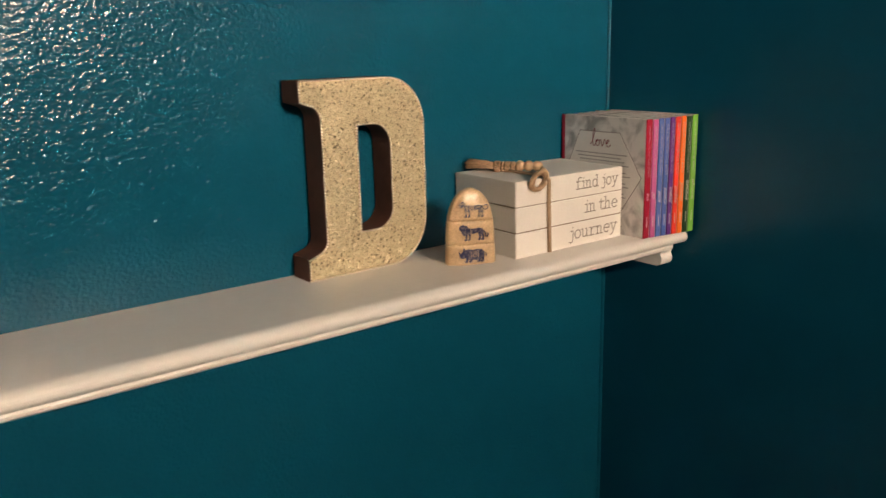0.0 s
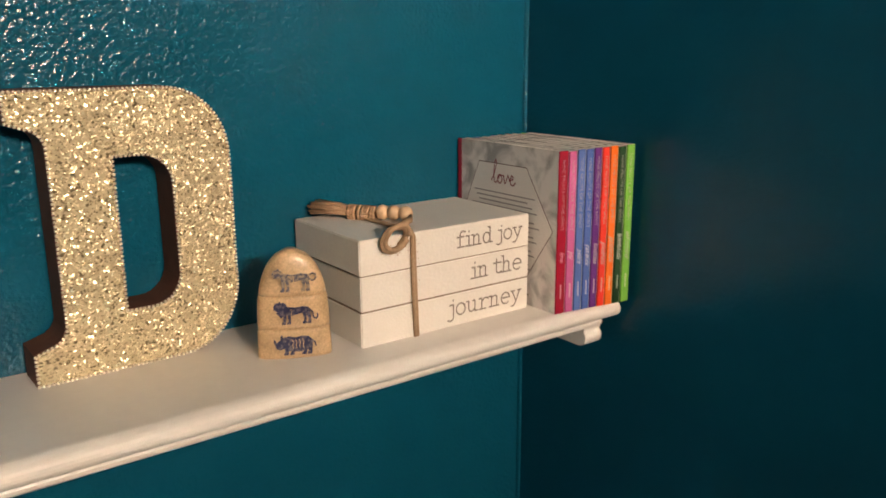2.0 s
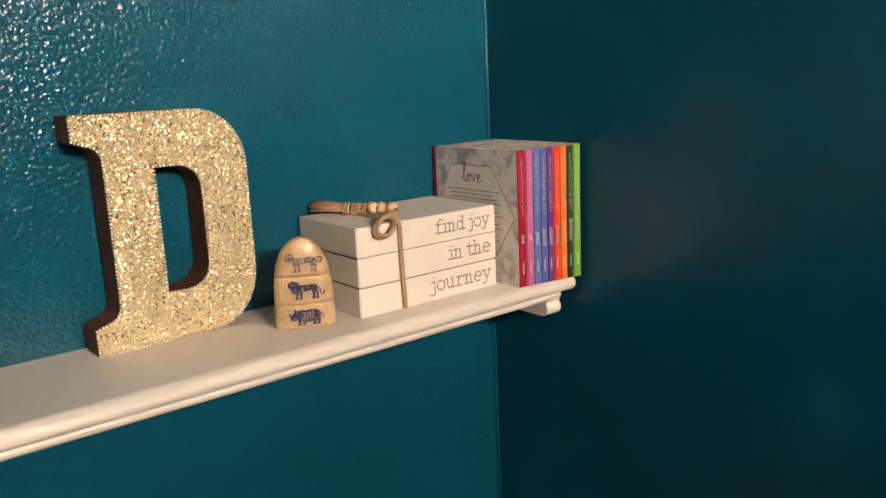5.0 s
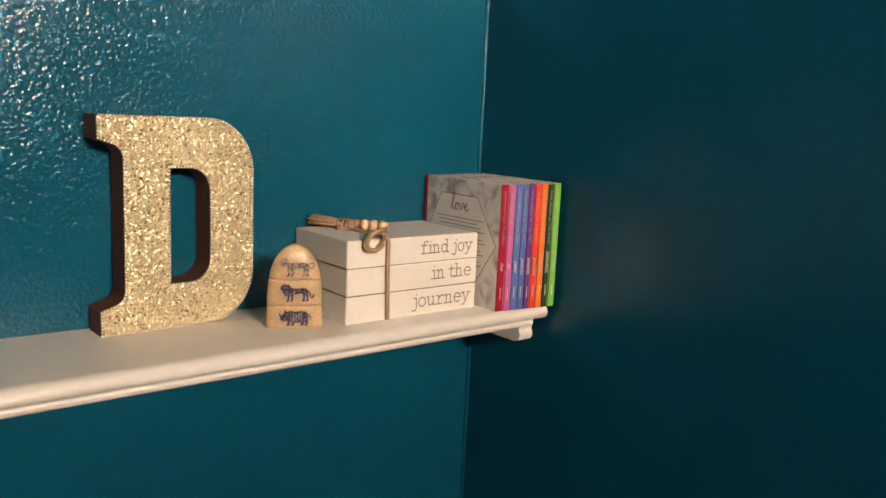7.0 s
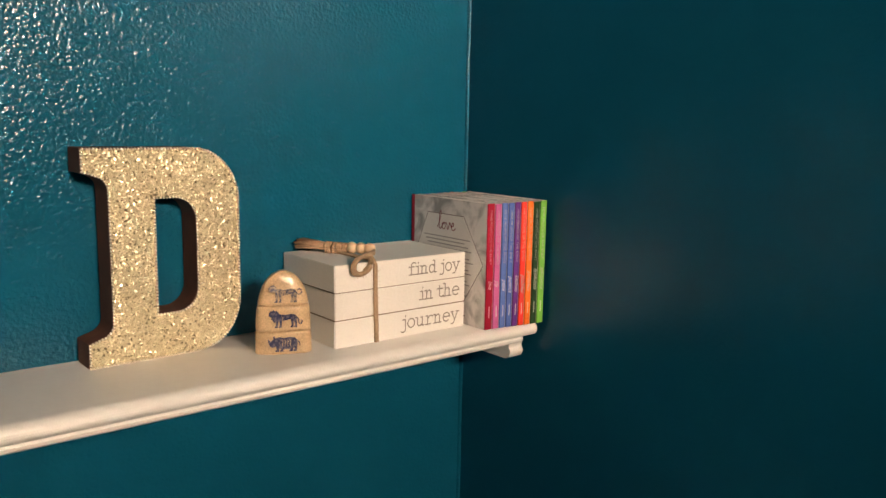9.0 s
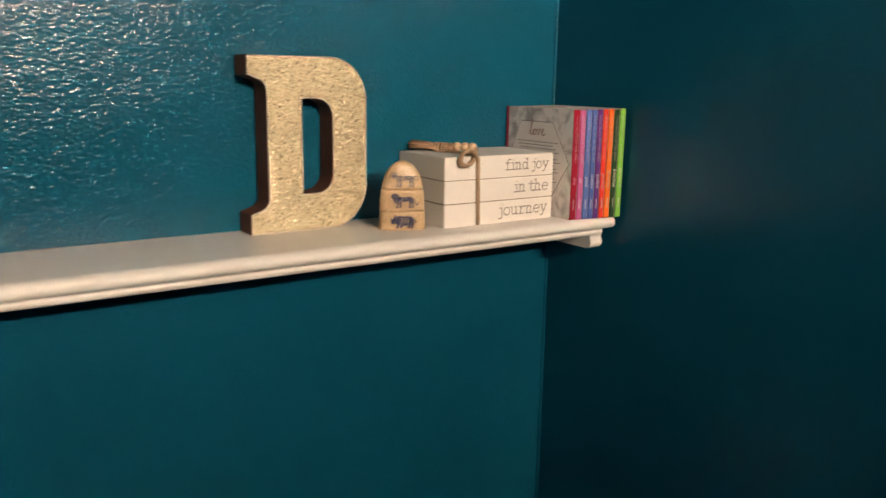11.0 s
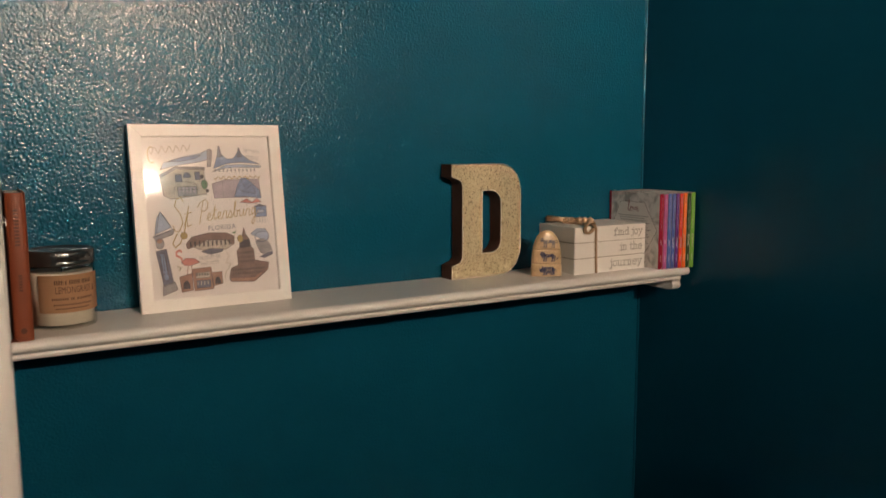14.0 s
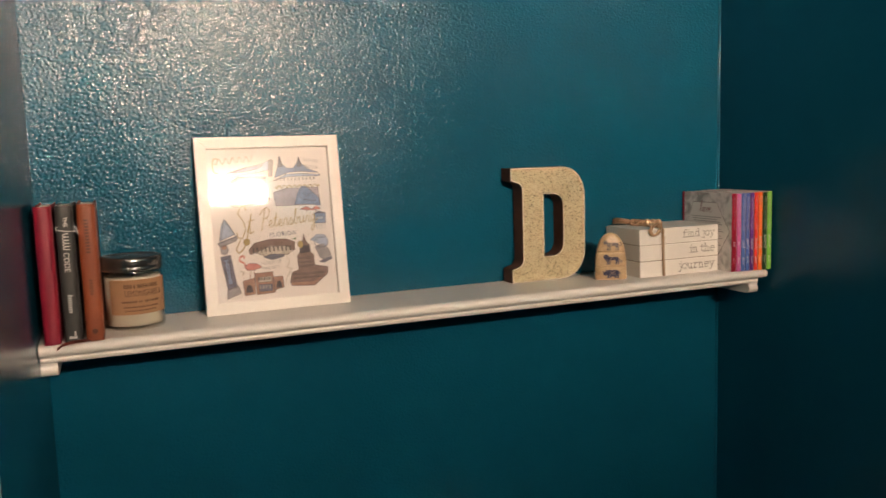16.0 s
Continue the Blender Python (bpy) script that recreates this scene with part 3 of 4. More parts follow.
levels = [(0.0, 0.0226), (0.023, 0.0487), (0.0491, 0.0833)]
for (z0, z1), kind, zc, ink in zip(levels, ("horned", "maned", "slim"), (0.0108, 0.0352, 0.0606), (INK_BLUE, INK_BLUE, INK_FADED)):
    piece = part("piece", stone_piece(z0, z1), STONE, stone, smooth=True)
    bm = bmesh.new()
    for n, poly in enumerate(animal(kind)):
        pts = poly if sum((poly[i - 1][0] * poly[i][1] - poly[i][0] * poly[i - 1][1]) for i in range(len(poly))) > 0 else poly[::-1]
        extrude([(x * 0.98 + 0.001, z) for x, z in pts], 0.0009 + 0.00006 * n, basis((0, 0.0003, zc), (1, 0, 0), (0, 0, 1)), bm)
    part("painted_animal", bm, ink, piece, "indigo painted beast")
    # scratched lines that show the stone
    bm = bmesh.new()
    for q in range({"horned": 4, "maned": 1, "slim": 2}[kind]):
        x = -0.0035 + 0.0026 * q
        pts = band([(x, 0.0045), (x + 0.0012, 0.0022), (x + 0.0003, -0.0004), (x + 0.001, -0.0024 if kind == "horned" else 0.0)], 0.00042)
        pts = pts if sum(pts[i - 1][0] * pts[i][1] - pts[i][0] * pts[i - 1][1] for i in range(len(pts))) > 0 else pts[::-1]
        extrude(pts, 0.0017, basis((0.001, 0.0003, zc), (1, 0, 0), (0, 0, 1)), bm)
    part("scratched_line", bm, STONE, piece, "pale scratched stripes")

# ---------------- tied stack of white blocks ----------------
stack = thing("book_stack", -0.2688, -0.1098, TOP, "three white mock books tied with jute twine", "book stack", turn=-0.3)
W, D3 = 0.1735, 0.107
for k, words in enumerate(("journey", "in the", "find joy")):
    z0 = 0.0291 * k
    dx = (0.0, 0.0008, -0.0003)[k]
    b = part("block", box(dx, W + dx, (0, 0.0006, -0.0004)[k], D3, z0, z0 + 0.0283, 0.0009), BLOCK, stack)
    m = basis((W - 0.0085, -0.0006, z0 + 0.0095), (1, 0, 0), (0, 0, 1))
    part("lettering", typed_bm(words, (0.0216, 0.0212, 0.0196)[k], 0.00135, m), GREY_INK, b, "grey typewriter lettering")
    if k:
        # brown strip colours the narrow gap between two blocks
        part("seam", box(0.0006, W - 0.0006, 0.0008, D3 - 0.001, z0 - 0.0009, z0 + 0.0001), SEAM, stack)
# twine round the stack
xt = 0.0475
r = 0.0016
loop = [(xt + 0.002, -0.0018, 0.0005), (xt + 0.001, -0.0018, 0.03), (xt, -0.0018, 0.06), (xt - 0.0005, -0.002, 0.0845), (xt - 0.001, 0.0005, 0.0884), (xt - 0.003, 0.03, 0.0886), (xt - 0.004, 0.07, 0.0886), (xt - 0.004, D3 - 0.001, 0.0884), (xt - 0.004, D3 + 0.0015, 0.08), (xt - 0.004, D3 + 0.0015, 0.001)]
bm = tube(loop, r)
tube([(x + 0.0022, y, z) for x, y, z in loop], r * 0.9, bm=bm)
part("twine", bm, TWINE, stack, "jute twine tied round the blocks", smooth=True)
# bow loop hanging over the front edge
pts = []
for k in range(27):
    a = radians(-60 + 400 * k / 26)
    pts.append((xt - 0.0185 + 0.0115 * math.cos(a), -0.0035 - 0.002 * math.sin(a) - 0.0035 * k / 26, 0.0855 + 0.0095 * math.sin(a) + 0.002 * math.cos(a)))
bm = tube(pts, 0.0025)
tube([(x + 0.001, y - 0.0022, z + 0.0012) for x, y, z in pts[3:-4]], 0.0021, bm=bm)
part("bow_loop", bm, TWINE, stack, "curled loop of jute twine", smooth=True)
part("knot", tube([(xt - 0.012, -0.001, 0.0925), (xt - 0.001, 0.005, 0.0945), (xt + 0.010, 0.016, 0.0925), (xt + 0.021, 0.031, 0.0925)], [0.0022, 0.003, 0.0026, 0.0018]), TWINE, stack, smooth=True)
# three beads, neck and tassel lying on the top
beads = [(xt + 0.020, 0.037), (xt + 0.0145, 0.046), (xt + 0.0085, 0.0545)]
for x, y in beads:
    part("wooden_bead", lathe([(0, -0.006), (0.0026, -0.0057), (0.0052, -0.0038), (0.0065, 0.0), (0.0052, 0.0038), (0.0026, 0.0057), (0, 0.006)], 20, m=Matrix.Translation((x, y, 0.0938)) @ Matrix.Rotation(0.6, 4, "X")), WOOD_BEAD, stack, "pale wooden bead", smooth=True)
rng = random.Random(4)
neck0, neck1 = Vector((xt + 0.004, 0.0605, 0.0915)), Vector((xt - 0.0085, 0.0775, 0.092))
bm = bmesh.new()
for k in range(9):
    c = neck0.lerp(neck1, k / 8 + rng.uniform(-0.08, 0.08))
    d = (neck1 - neck0).normalized()
    s = Vector((-d.y, d.x, 0))
    ring = [c + 0.0058 * (math.cos(t * math.pi / 6) * s + math.sin(t * math.pi / 6) * Vector((0, 0, 1))) for t in range(13)]
    tube(ring, 0.0016, 6, bm)
part("tassel_neck", bm, TASSEL, stack, "wrapped jute neck", smooth=True)
bm = bmesh.new()
d = (neck1 - neck0).normalized()
s = Vector((-d.y, d.x, 0))
for k in range(70):
    a, b = rng.uniform(-1, 1), rng.uniform(-0.7, 1)
    p0 = neck1 - d * 0.004 + s * a * 0.004 + Vector((0, 0, b * 0.003))
    ln = 0.034 + rng.uniform(-0.003, 0.003)
    p2 = neck1 + d * ln + s * a * 0.0098 + Vector((0, 0, 0.0012 + b * 0.0058))
    p1 = p0.lerp(p2, 0.5) + Vector((0, 0, rng.uniform(-0.0005, 0.0012)))
    for p in (p0, p1, p2):
        p.z = max(p.z, 0.0884)
    tube([p0, p1, p2], 0.00085, 5, bm)
tagged(part("tassel_strands", bm, TASSEL, stack, "brushed jute strands", smooth=True), kind="stuff")

bm = bmesh.new()
for k in range(150):
    base = Vector(pts[rng.randrange(len(pts))]) if k % 2 else Vector((xt + rng.uniform(-0.001, 0.003), -0.002, rng.uniform(0.002, 0.084)))
    tip = base + Vector((rng.uniform(-1, 1), rng.uniform(-1, 0.3), rng.uniform(-1, 1))) * 0.0042
    tube([base, tip], 0.00014, 3, bm)
tagged(part("loose_fibres", bm, TWINE, stack, "stray jute fibres"), kind="stuff")

# ---------------- nine thin paperbacks ----------------
SET = [("love", (0.36, 0.008, 0.035), 0.0110), ("joy", (0.62, 0.14, 0.36), 0.0095), ("peace", (0.11, 0.2, 0.52), 0.0094), ("patience", (0.09, 0.16, 0.48), 0.0090), ("kindness", (0.15, 0.035, 0.25), 0.0090),
       ("goodness", (0.85, 0.05, 0.03), 0.0090), ("gentleness", (0.95, 0.2, 0.02), 0.0094), ("faithfulness", (0.015, 0.06, 0.02), 0.0092), ("self-control", (0.2, 0.52, 0.07), 0.0106)]
FAINT = ("goodness", "gentleness", "self-control")
HB, DB = 0.1435, 0.1385
x = -0.0902
for k, (title, colour, w) in enumerate(SET):
    w *= 0.965
    cover = material("cover_" + title.replace("-", "_"), colour, rough=0.38, var=0.06, vscale=40, fine=0.03)
    h = HB + (0.0, -0.0008, 0.0002, 0.0, 0.0006, 0.0006, 0.001, 0.0002, 0.0012)[k]
    y0 = -0.1415 - 0.0013 * k
    bk = thing("paperback", x, y0, TOP, "thin paperback with %s spine and marbled cover standing upright" % ("dark red", "pink", "slate blue", "blue", "purple", "red", "orange", "dark green", "lime green")[k], "book", "nine matching paperbacks")
    g = w - 0.0003
    part("spine", box(0, g, 0.0, 0.0016, 0, h, 0.0004, 1), cover, bk, "coloured spine")
    front = part("front_cover", box(0.0, 0.0005, 0.0017, DB - 0.0055, 0, h), MARBLE, bk, "grey marbled card cover")
    part("edge_band", box(0.0, 0.0006, DB - 0.0054, DB, 0, h), cover, bk)
    part("back_cover", box(g - 0.0005, g, 0.0017, DB, 0, h), MARBLE, bk)
    part("pages", box(0.0006, g - 0.0006, 0.002, DB - 0.001, 0.0008, h - 0.0008), PAPER, bk)
    # spine lettering reads downwards
    m = basis((g * 0.5 - 0.0017, -0.0002, h - 0.0075), (0, 0, -1), (1, 0, 0))
    part("series_title", text_bm("NINE FRUITS OF THE SPIRIT", 0.0048, m, squeeze=1.04, bold=-0.00008), DIM_INK, bk)
    m = basis((g * 0.5 - 0.0019, -0.0002, h - 0.087 + 0.0016 * max(0, len(title) - 6)), (0, 0, -1), (1, 0, 0))
    part("title", text_bm(title, 0.0084, m, shear=0.6, squeeze=0.66), DIM_INK if title in FAINT else LIGHT_INK, bk)
    part("author_bar", bars_bm([(0.0019 * q, 0.0019 * q + 0.0013, 0, 0.0016) for q in range(7)], basis((g * 0.5 - 0.0009, -0.0002, 0.0265), (0, 0, -1), (1, 0, 0))), LIGHT_INK, bk)
    if k == 0:
        # printed panel of the outer cover: seen from -x, so it reads towards the spine
        m = basis((-0.0002, DB - 0.004, 0.0), (0, -1, 0), (0, 0, 1))
        hexa = [(0.028, 0.1255), (0.094, 0.1255), (0.129, 0.073), (0.094, 0.022), (0.028, 0.022), (-0.004, 0.073)]
        hexa = [(max(px, 0.004), py) for px, py in hexa][::-1]
        ctr = (0.062, 0.071)
        part("panel_rule", extrude(hexa, 0.0001, m), material("maroon_rule", (0.16, 0.1, 0.1), rough=0.5), front)
        inner = [(ctr[0] + (px - ctr[0]) * 0.985, ctr[1] + (py - ctr[1]) * 0.985) for px, py in hexa]
        part("panel", extrude(inner, 0.00025, m), COVER_PALE, front)
        red = material("dark_red_print", (0.2, 0.01, 0.026), rough=0.5)
        part("cover_title", pen_bm([LOVE_LINE, arc(0.5, 0.2, 0.13, 0.17, 0, 360, 10)], 0.0235, 0.0011, m @ Matrix.Translation((0.047, 0.1065, 0.0004))), red, front, "dark red script title")
        rows = []
        for r_ in range(16):
            yy = 0.0975 - 0.0043 * r_
            hw = 0.036 + 0.012 * (1 - abs(yy - 0.071) / 0.05)
            rows.append((0.064 - hw * (1 - 0.1 * ((r_ * 7) % 3)), 0.064 + hw * (1 - 0.12 * ((r_ * 5) % 3)), yy, 0.0013))
        part("small_print", bars_bm(rows, m @ Matrix.Translation((0, 0, 0.00035))), material("small_grey_print", (0.36, 0.34, 0.34), rough=0.6), front)
        part("foot_print", bars_bm([(0.062, 0.09, 0.012, 0.0012), (0.062, 0.1, 0.0095, 0.0012)], m @ Matrix.Translation((0, 0, 0.0002))), GREY_INK, front)
    x += w

# ---------------- framed city print ----------------
TILT = math.degrees(math.asin(0.0395 / 0.271))
FW, FH, RW = 0.2235, 0.2712, 0.0172
pic = thing("picture_frame", -1.0115, -0.0585, TOP, "white framed watercolour city print leaning on the wall", "picture")
pic.matrix_basis = pose(-1.0115, -0.0585, TOP + 0.0002, -TILT, 0, 0.8)
for name, pts in (("rail", [(0, 0), (FW, 0), (FW - RW, RW), (RW, RW)]), ("rail", [(FW, 0), (FW, FH), (FW - RW, FH - RW), (FW - RW, RW)]), ("rail", [(FW, FH), (0, FH), (RW, FH - RW), (FW - RW, FH - RW)]), ("rail", [(0, FH), (0, 0), (RW, RW), (RW, FH - RW)])):
    bm = extrude(pts, 0.016, basis((0, 0.016, 0), (1, 0, 0), (0, 0, 1)))
    bmesh.ops.bevel(bm, geom=[e for e in bm.edges if all(v.co.y < 0.001 for v in e.verts)], offset=0.0012, segments=2, affect="EDGES")
    part(name, bm, FRAME_PAINT, pic)
part("backing", box(RW * 0.5, FW - RW * 0.5, 0.0092, 0.0155, RW * 0.5, FH - RW * 0.5), KRAFT, pic)
sheet = part("print_sheet", box(RW * 0.6, FW - RW * 0.6, 0.0082, 0.0090, RW * 0.6, FH - RW * 0.6), PRINT_PAPER, pic, "white paper print")
pane = part("glass_pane", box(RW * 0.7, FW - RW * 0.7, 0.0056, 0.0072, RW * 0.7, FH - RW * 0.7), PANE, pic, "clear glass")
PW, PH = FW - 2 * RW, FH - 2 * RW
pm = basis((RW, 0.0081, FH - RW), (1, 0, 0), (0, 0, 1))
INKS = {n: material("watercolour_" + n, c, rough=0.8, var=0.35, vscale=90, fine=0.15) for n, c in {
    "blue": (0.27, 0.33, 0.5), "sky": (0.42, 0.48, 0.62), "lilac": (0.5, 0.43, 0.49), "grey": (0.36, 0.34, 0.36), "slate": (0.2, 0.2, 0.26), "brown": (0.28, 0.2, 0.18), "brick": (0.42, 0.26, 0.21),
    "line": (0.16, 0.13, 0.13), "pink": (0.66, 0.29, 0.26), "gold": (0.46, 0.35, 0.17), "sand": (0.56, 0.5, 0.44), "dark": (0.13, 0.11, 0.12), "green": (0.2, 0.3, 0.2)}.items()}
layer = [0]
rnd = random.Random(11)


def drawn(name, pieces):
    """One printed motif: outlines in shares of the sheet (right, down), each with its ink, joined by ink."""
    by_ink = {}
    for ink, pts in pieces:
        layer[0] += 1
        bm = by_ink.setdefault(ink, bmesh.new())
        q = [(u * PW, -v * PH) for u, v in pts]
        if sum(q[i - 1][0] * q[i][1] - q[i][0] * q[i - 1][1] for i in range(len(q))) < 0:
            q = q[::-1]
        extrude(q, 0, pm @ Matrix.Translation((0, 0, 0.00012 + 0.0000025 * layer[0])), bm)
        area = abs(sum(q[i - 1][0] * q[i][1] - q[i][0] * q[i - 1][1] for i in range(len(q)))) / 2
        if area > 0.00005:
            edge = by_ink.setdefault("line", bmesh.new())
            for s in stroke([(x + rnd.uniform(-0.0004, 0.0004), y + rnd.uniform(-0.0004, 0.0004)) for x, y in q + q[:1]], 0.0006):
                extrude(s[::-1], 0, pm @ Matrix.Translation((0, 0, 0.00058)), edge)
    for ink, bm in by_ink.items():
        tagged(part(name, bm, INKS[ink], sheet), kind="stuff")


def quad(u0, v0, u1, v1, s=0.0):
    return [(u0, v0), (u1, v0 + s), (u1, v1 + s), (u0, v1)]


def oval(u, v, ru, rv, n=14):
    return arc(u, v, ru, rv, 0, 360 * (n - 1) / n, n - 1)


def windows(ink, u0, v0, u1, v1, nu, nv, fill=0.5):
    du, dv = (u1 - u0) / nu, (v1 - v0) / nv
    return [(ink, quad(u0 + i * du, v0 + j * dv, u0 + (i + fill) * du, v0 + (j + 0.6) * dv)) for i in range(nu) for j in range(nv)]


def stroke(pts, w):
    """A pen line of one width as little quads."""
    out = []
    for (a, b), (c, d) in zip(pts, pts[1:]):
        ln = math.hypot(c - a, d - b) or 1
        ox, oy = -(d - b) / ln * w / 2, (c - a) / ln * w / 2
        out.append([(a + ox, b + oy), (c + ox, d + oy), (c - ox, d - oy), (a - ox, b - oy)])
    return out


drawn("scribbled_heading", [("sand", q) for q in stroke([(0.06 + 0.0135 * k, 0.085 + 0.022 * math.sin(k * 1.55) - 0.0008 * k) for k in range(24)], 0.007)] + [("gold", q) for q in stroke(arc(0.075, 0.11, 0.03, 0.05, 60, 300, 8), 0.006)])
drawn("swept_roof", [("sky", [(0.13, 0.2), (0.16, 0.16), (0.3, 0.125), (0.44, 0.105), (0.53, 0.075), (0.52, 0.14), (0.42, 0.16), (0.28, 0.175)]), ("blue", [(0.19, 0.155), (0.3, 0.13), (0.45, 0.112), (0.4, 0.135), (0.28, 0.155)]), ("grey", [(0.5, 0.08), (0.54, 0.085), (0.52, 0.19), (0.49, 0.19)])])
drawn("villa", [("sand", [(0.13, 0.25), (0.24, 0.19), (0.46, 0.2), (0.47, 0.36), (0.2, 0.385), (0.14, 0.36)]), ("grey", [(0.12, 0.235), (0.24, 0.185), (0.47, 0.19), (0.47, 0.205), (0.25, 0.2), (0.13, 0.25)]), ("slate", quad(0.24, 0.235, 0.29, 0.28)), ("slate", quad(0.39, 0.22, 0.43, 0.27)), ("slate", arc(0.33, 0.255, 0.03, 0.035, 180, 360, 6)), ("sand", arc(0.32, 0.33, 0.095, 0.05, 180, 360, 8)), ("grey", quad(0.25, 0.31, 0.4, 0.37))] + windows("lilac", 0.26, 0.315, 0.4, 0.37, 5, 1) + [("green", oval(0.46, 0.3, 0.025, 0.03)), ("dark", oval(0.48, 0.34, 0.012, 0.012)), ("dark", oval(0.445, 0.25, 0.014, 0.014))])
drawn("suspension_bridge", [("blue", [(0.54, 0.2), (0.575, 0.12), (0.59, 0.07), (0.61, 0.11), (0.65, 0.14), (0.7, 0.14), (0.735, 0.11), (0.752, 0.078), (0.78, 0.115), (0.83, 0.15), (0.92, 0.178), (0.76, 0.165), (0.66, 0.17)]), ("slate", [(0.575, 0.13), (0.59, 0.06), (0.6, 0.06), (0.614, 0.125)]), ("slate", [(0.738, 0.13), (0.752, 0.07), (0.76, 0.07), (0.776, 0.13)]), ("sky", [(0.53, 0.22), (0.64, 0.18), (0.76, 0.178), (0.93, 0.19), (0.92, 0.2), (0.74, 0.197), (0.64, 0.2)])] + windows("grey", 0.55, 0.205, 0.9, 0.235, 11, 1, 0.35))
drawn("scribbled_caption", [("gold", q) for q in stroke([(0.54 + 0.0125 * k, 0.262 + 0.011 * math.sin(k * 1.8)) for k in range(31)], 0.006)])
drawn("domed_museum", [("lilac", [(0.52, 0.3), (0.62, 0.275), (0.9, 0.275), (0.91, 0.385), (0.8, 0.39), (0.53, 0.39)]), ("grey", [(0.6, 0.28), (0.605, 0.28), (0.605, 0.39), (0.6, 0.39)]), ("blue", [(0.69, 0.385), (0.72, 0.31), (0.755, 0.265), (0.8, 0.265), (0.84, 0.3), (0.9, 0.345), (0.91, 0.4), (0.8, 0.385)])] + [("slate", q) for q in stroke([(0.7, 0.37), (0.76, 0.28), (0.79, 0.34), (0.84, 0.31), (0.87, 0.37), (0.76, 0.35), (0.72, 0.32)], 0.004)])
drawn("parasols", [("pink", [(0.73, 0.42), (0.79, 0.4), (0.83, 0.423), (0.87, 0.4), (0.91, 0.425), (0.84, 0.43)]), ("brick", quad(0.785, 0.425, 0.79, 0.445)), ("brick", quad(0.86, 0.425, 0.865, 0.445))])
drawn("stilt_house", [("blue", quad(0.845, 0.45, 0.945, 0.52)), ("slate", [(0.84, 0.455), (0.89, 0.435), (0.95, 0.455)]), ("sky", quad(0.865, 0.475, 0.925, 0.495))] + windows("slate", 0.86, 0.52, 0.95, 0.585, 4, 1, 0.18))
drawn("sailing_boat", [("sky", [(0.05, 0.6), (0.075, 0.5), (0.105, 0.46), (0.14, 0.5), (0.18, 0.56)]), ("grey", [(0.035, 0.61), (0.2, 0.57), (0.19, 0.6), (0.06, 0.64)])] + [("slate", q) for q in stroke([(0.1, 0.46), (0.06, 0.61), (0.19, 0.575), (0.11, 0.47)], 0.005)])
drawn("round_tower", [("grey", oval(0.085, 0.655, 0.032, 0.033)), ("slate", [(0.05, 0.7), (0.13, 0.69), (0.165, 0.9), (0.09, 0.92)]), ("blue", [(0.075, 0.72), (0.11, 0.715), (0.135, 0.88), (0.1, 0.885)]), ("grey", [(0.085, 0.915), (0.175, 0.895), (0.195, 0.945), (0.08, 0.975)]), ("brick", oval(0.085, 0.64, 0.02, 0.014))] + windows("dark", 0.08, 0.73, 0.14, 0.86, 3, 5, 0.3))
drawn("arena", [("brown", [(0.28, 0.665), (0.33, 0.625), (0.46, 0.605), (0.6, 0.61), (0.665, 0.635), (0.66, 0.69), (0.64, 0.69), (0.6, 0.655), (0.45, 0.65), (0.32, 0.69), (0.29, 0.7)]), ("sand", [(0.33, 0.69), (0.45, 0.655), (0.6, 0.66), (0.64, 0.69), (0.6, 0.715), (0.45, 0.73)]), ("slate", [(0.39, 0.72), (0.46, 0.705), (0.57, 0.71), (0.56, 0.73), (0.46, 0.742)])] + windows("dark", 0.31, 0.655, 0.65, 0.71, 10, 1, 0.35))
drawn("flamingo", [("pink", [(0.235, 0.775), (0.27, 0.755), (0.34, 0.762), (0.375, 0.785), (0.31, 0.803), (0.26, 0.8)])] + [("pink", q) for q in stroke([(0.25, 0.79), (0.235, 0.75), (0.2, 0.735), (0.205, 0.71), (0.235, 0.703), (0.24, 0.72)], 0.013)] + [("brick", q) for q in stroke([(0.285, 0.8), (0.27, 0.86), (0.25, 0.875)], 0.006)] + [("brick", q) for q in stroke([(0.31, 0.8), (0.31, 0.86)], 0.006)])
drawn("brick_gate", [("brick", [(0.21, 0.87), (0.31, 0.85), (0.31, 0.955), (0.22, 0.965)]), ("brick", [(0.31, 0.825), (0.46, 0.82), (0.47, 0.96), (0.32, 0.965)]), ("brick", [(0.46, 0.855), (0.54, 0.855), (0.545, 0.93), (0.465, 0.945)]), ("dark", arc(0.26, 0.945, 0.028, 0.05, 180, 360, 7)), ("dark", arc(0.505, 0.93, 0.022, 0.045, 180, 360, 7)), ("sand", quad(0.335, 0.85, 0.445, 0.885)), ("slate", quad(0.34, 0.9, 0.45, 0.945))] + windows("dark", 0.34, 0.855, 0.445, 0.885, 5, 1) + windows("sand", 0.345, 0.905, 0.45, 0.945, 4, 1, 0.25))
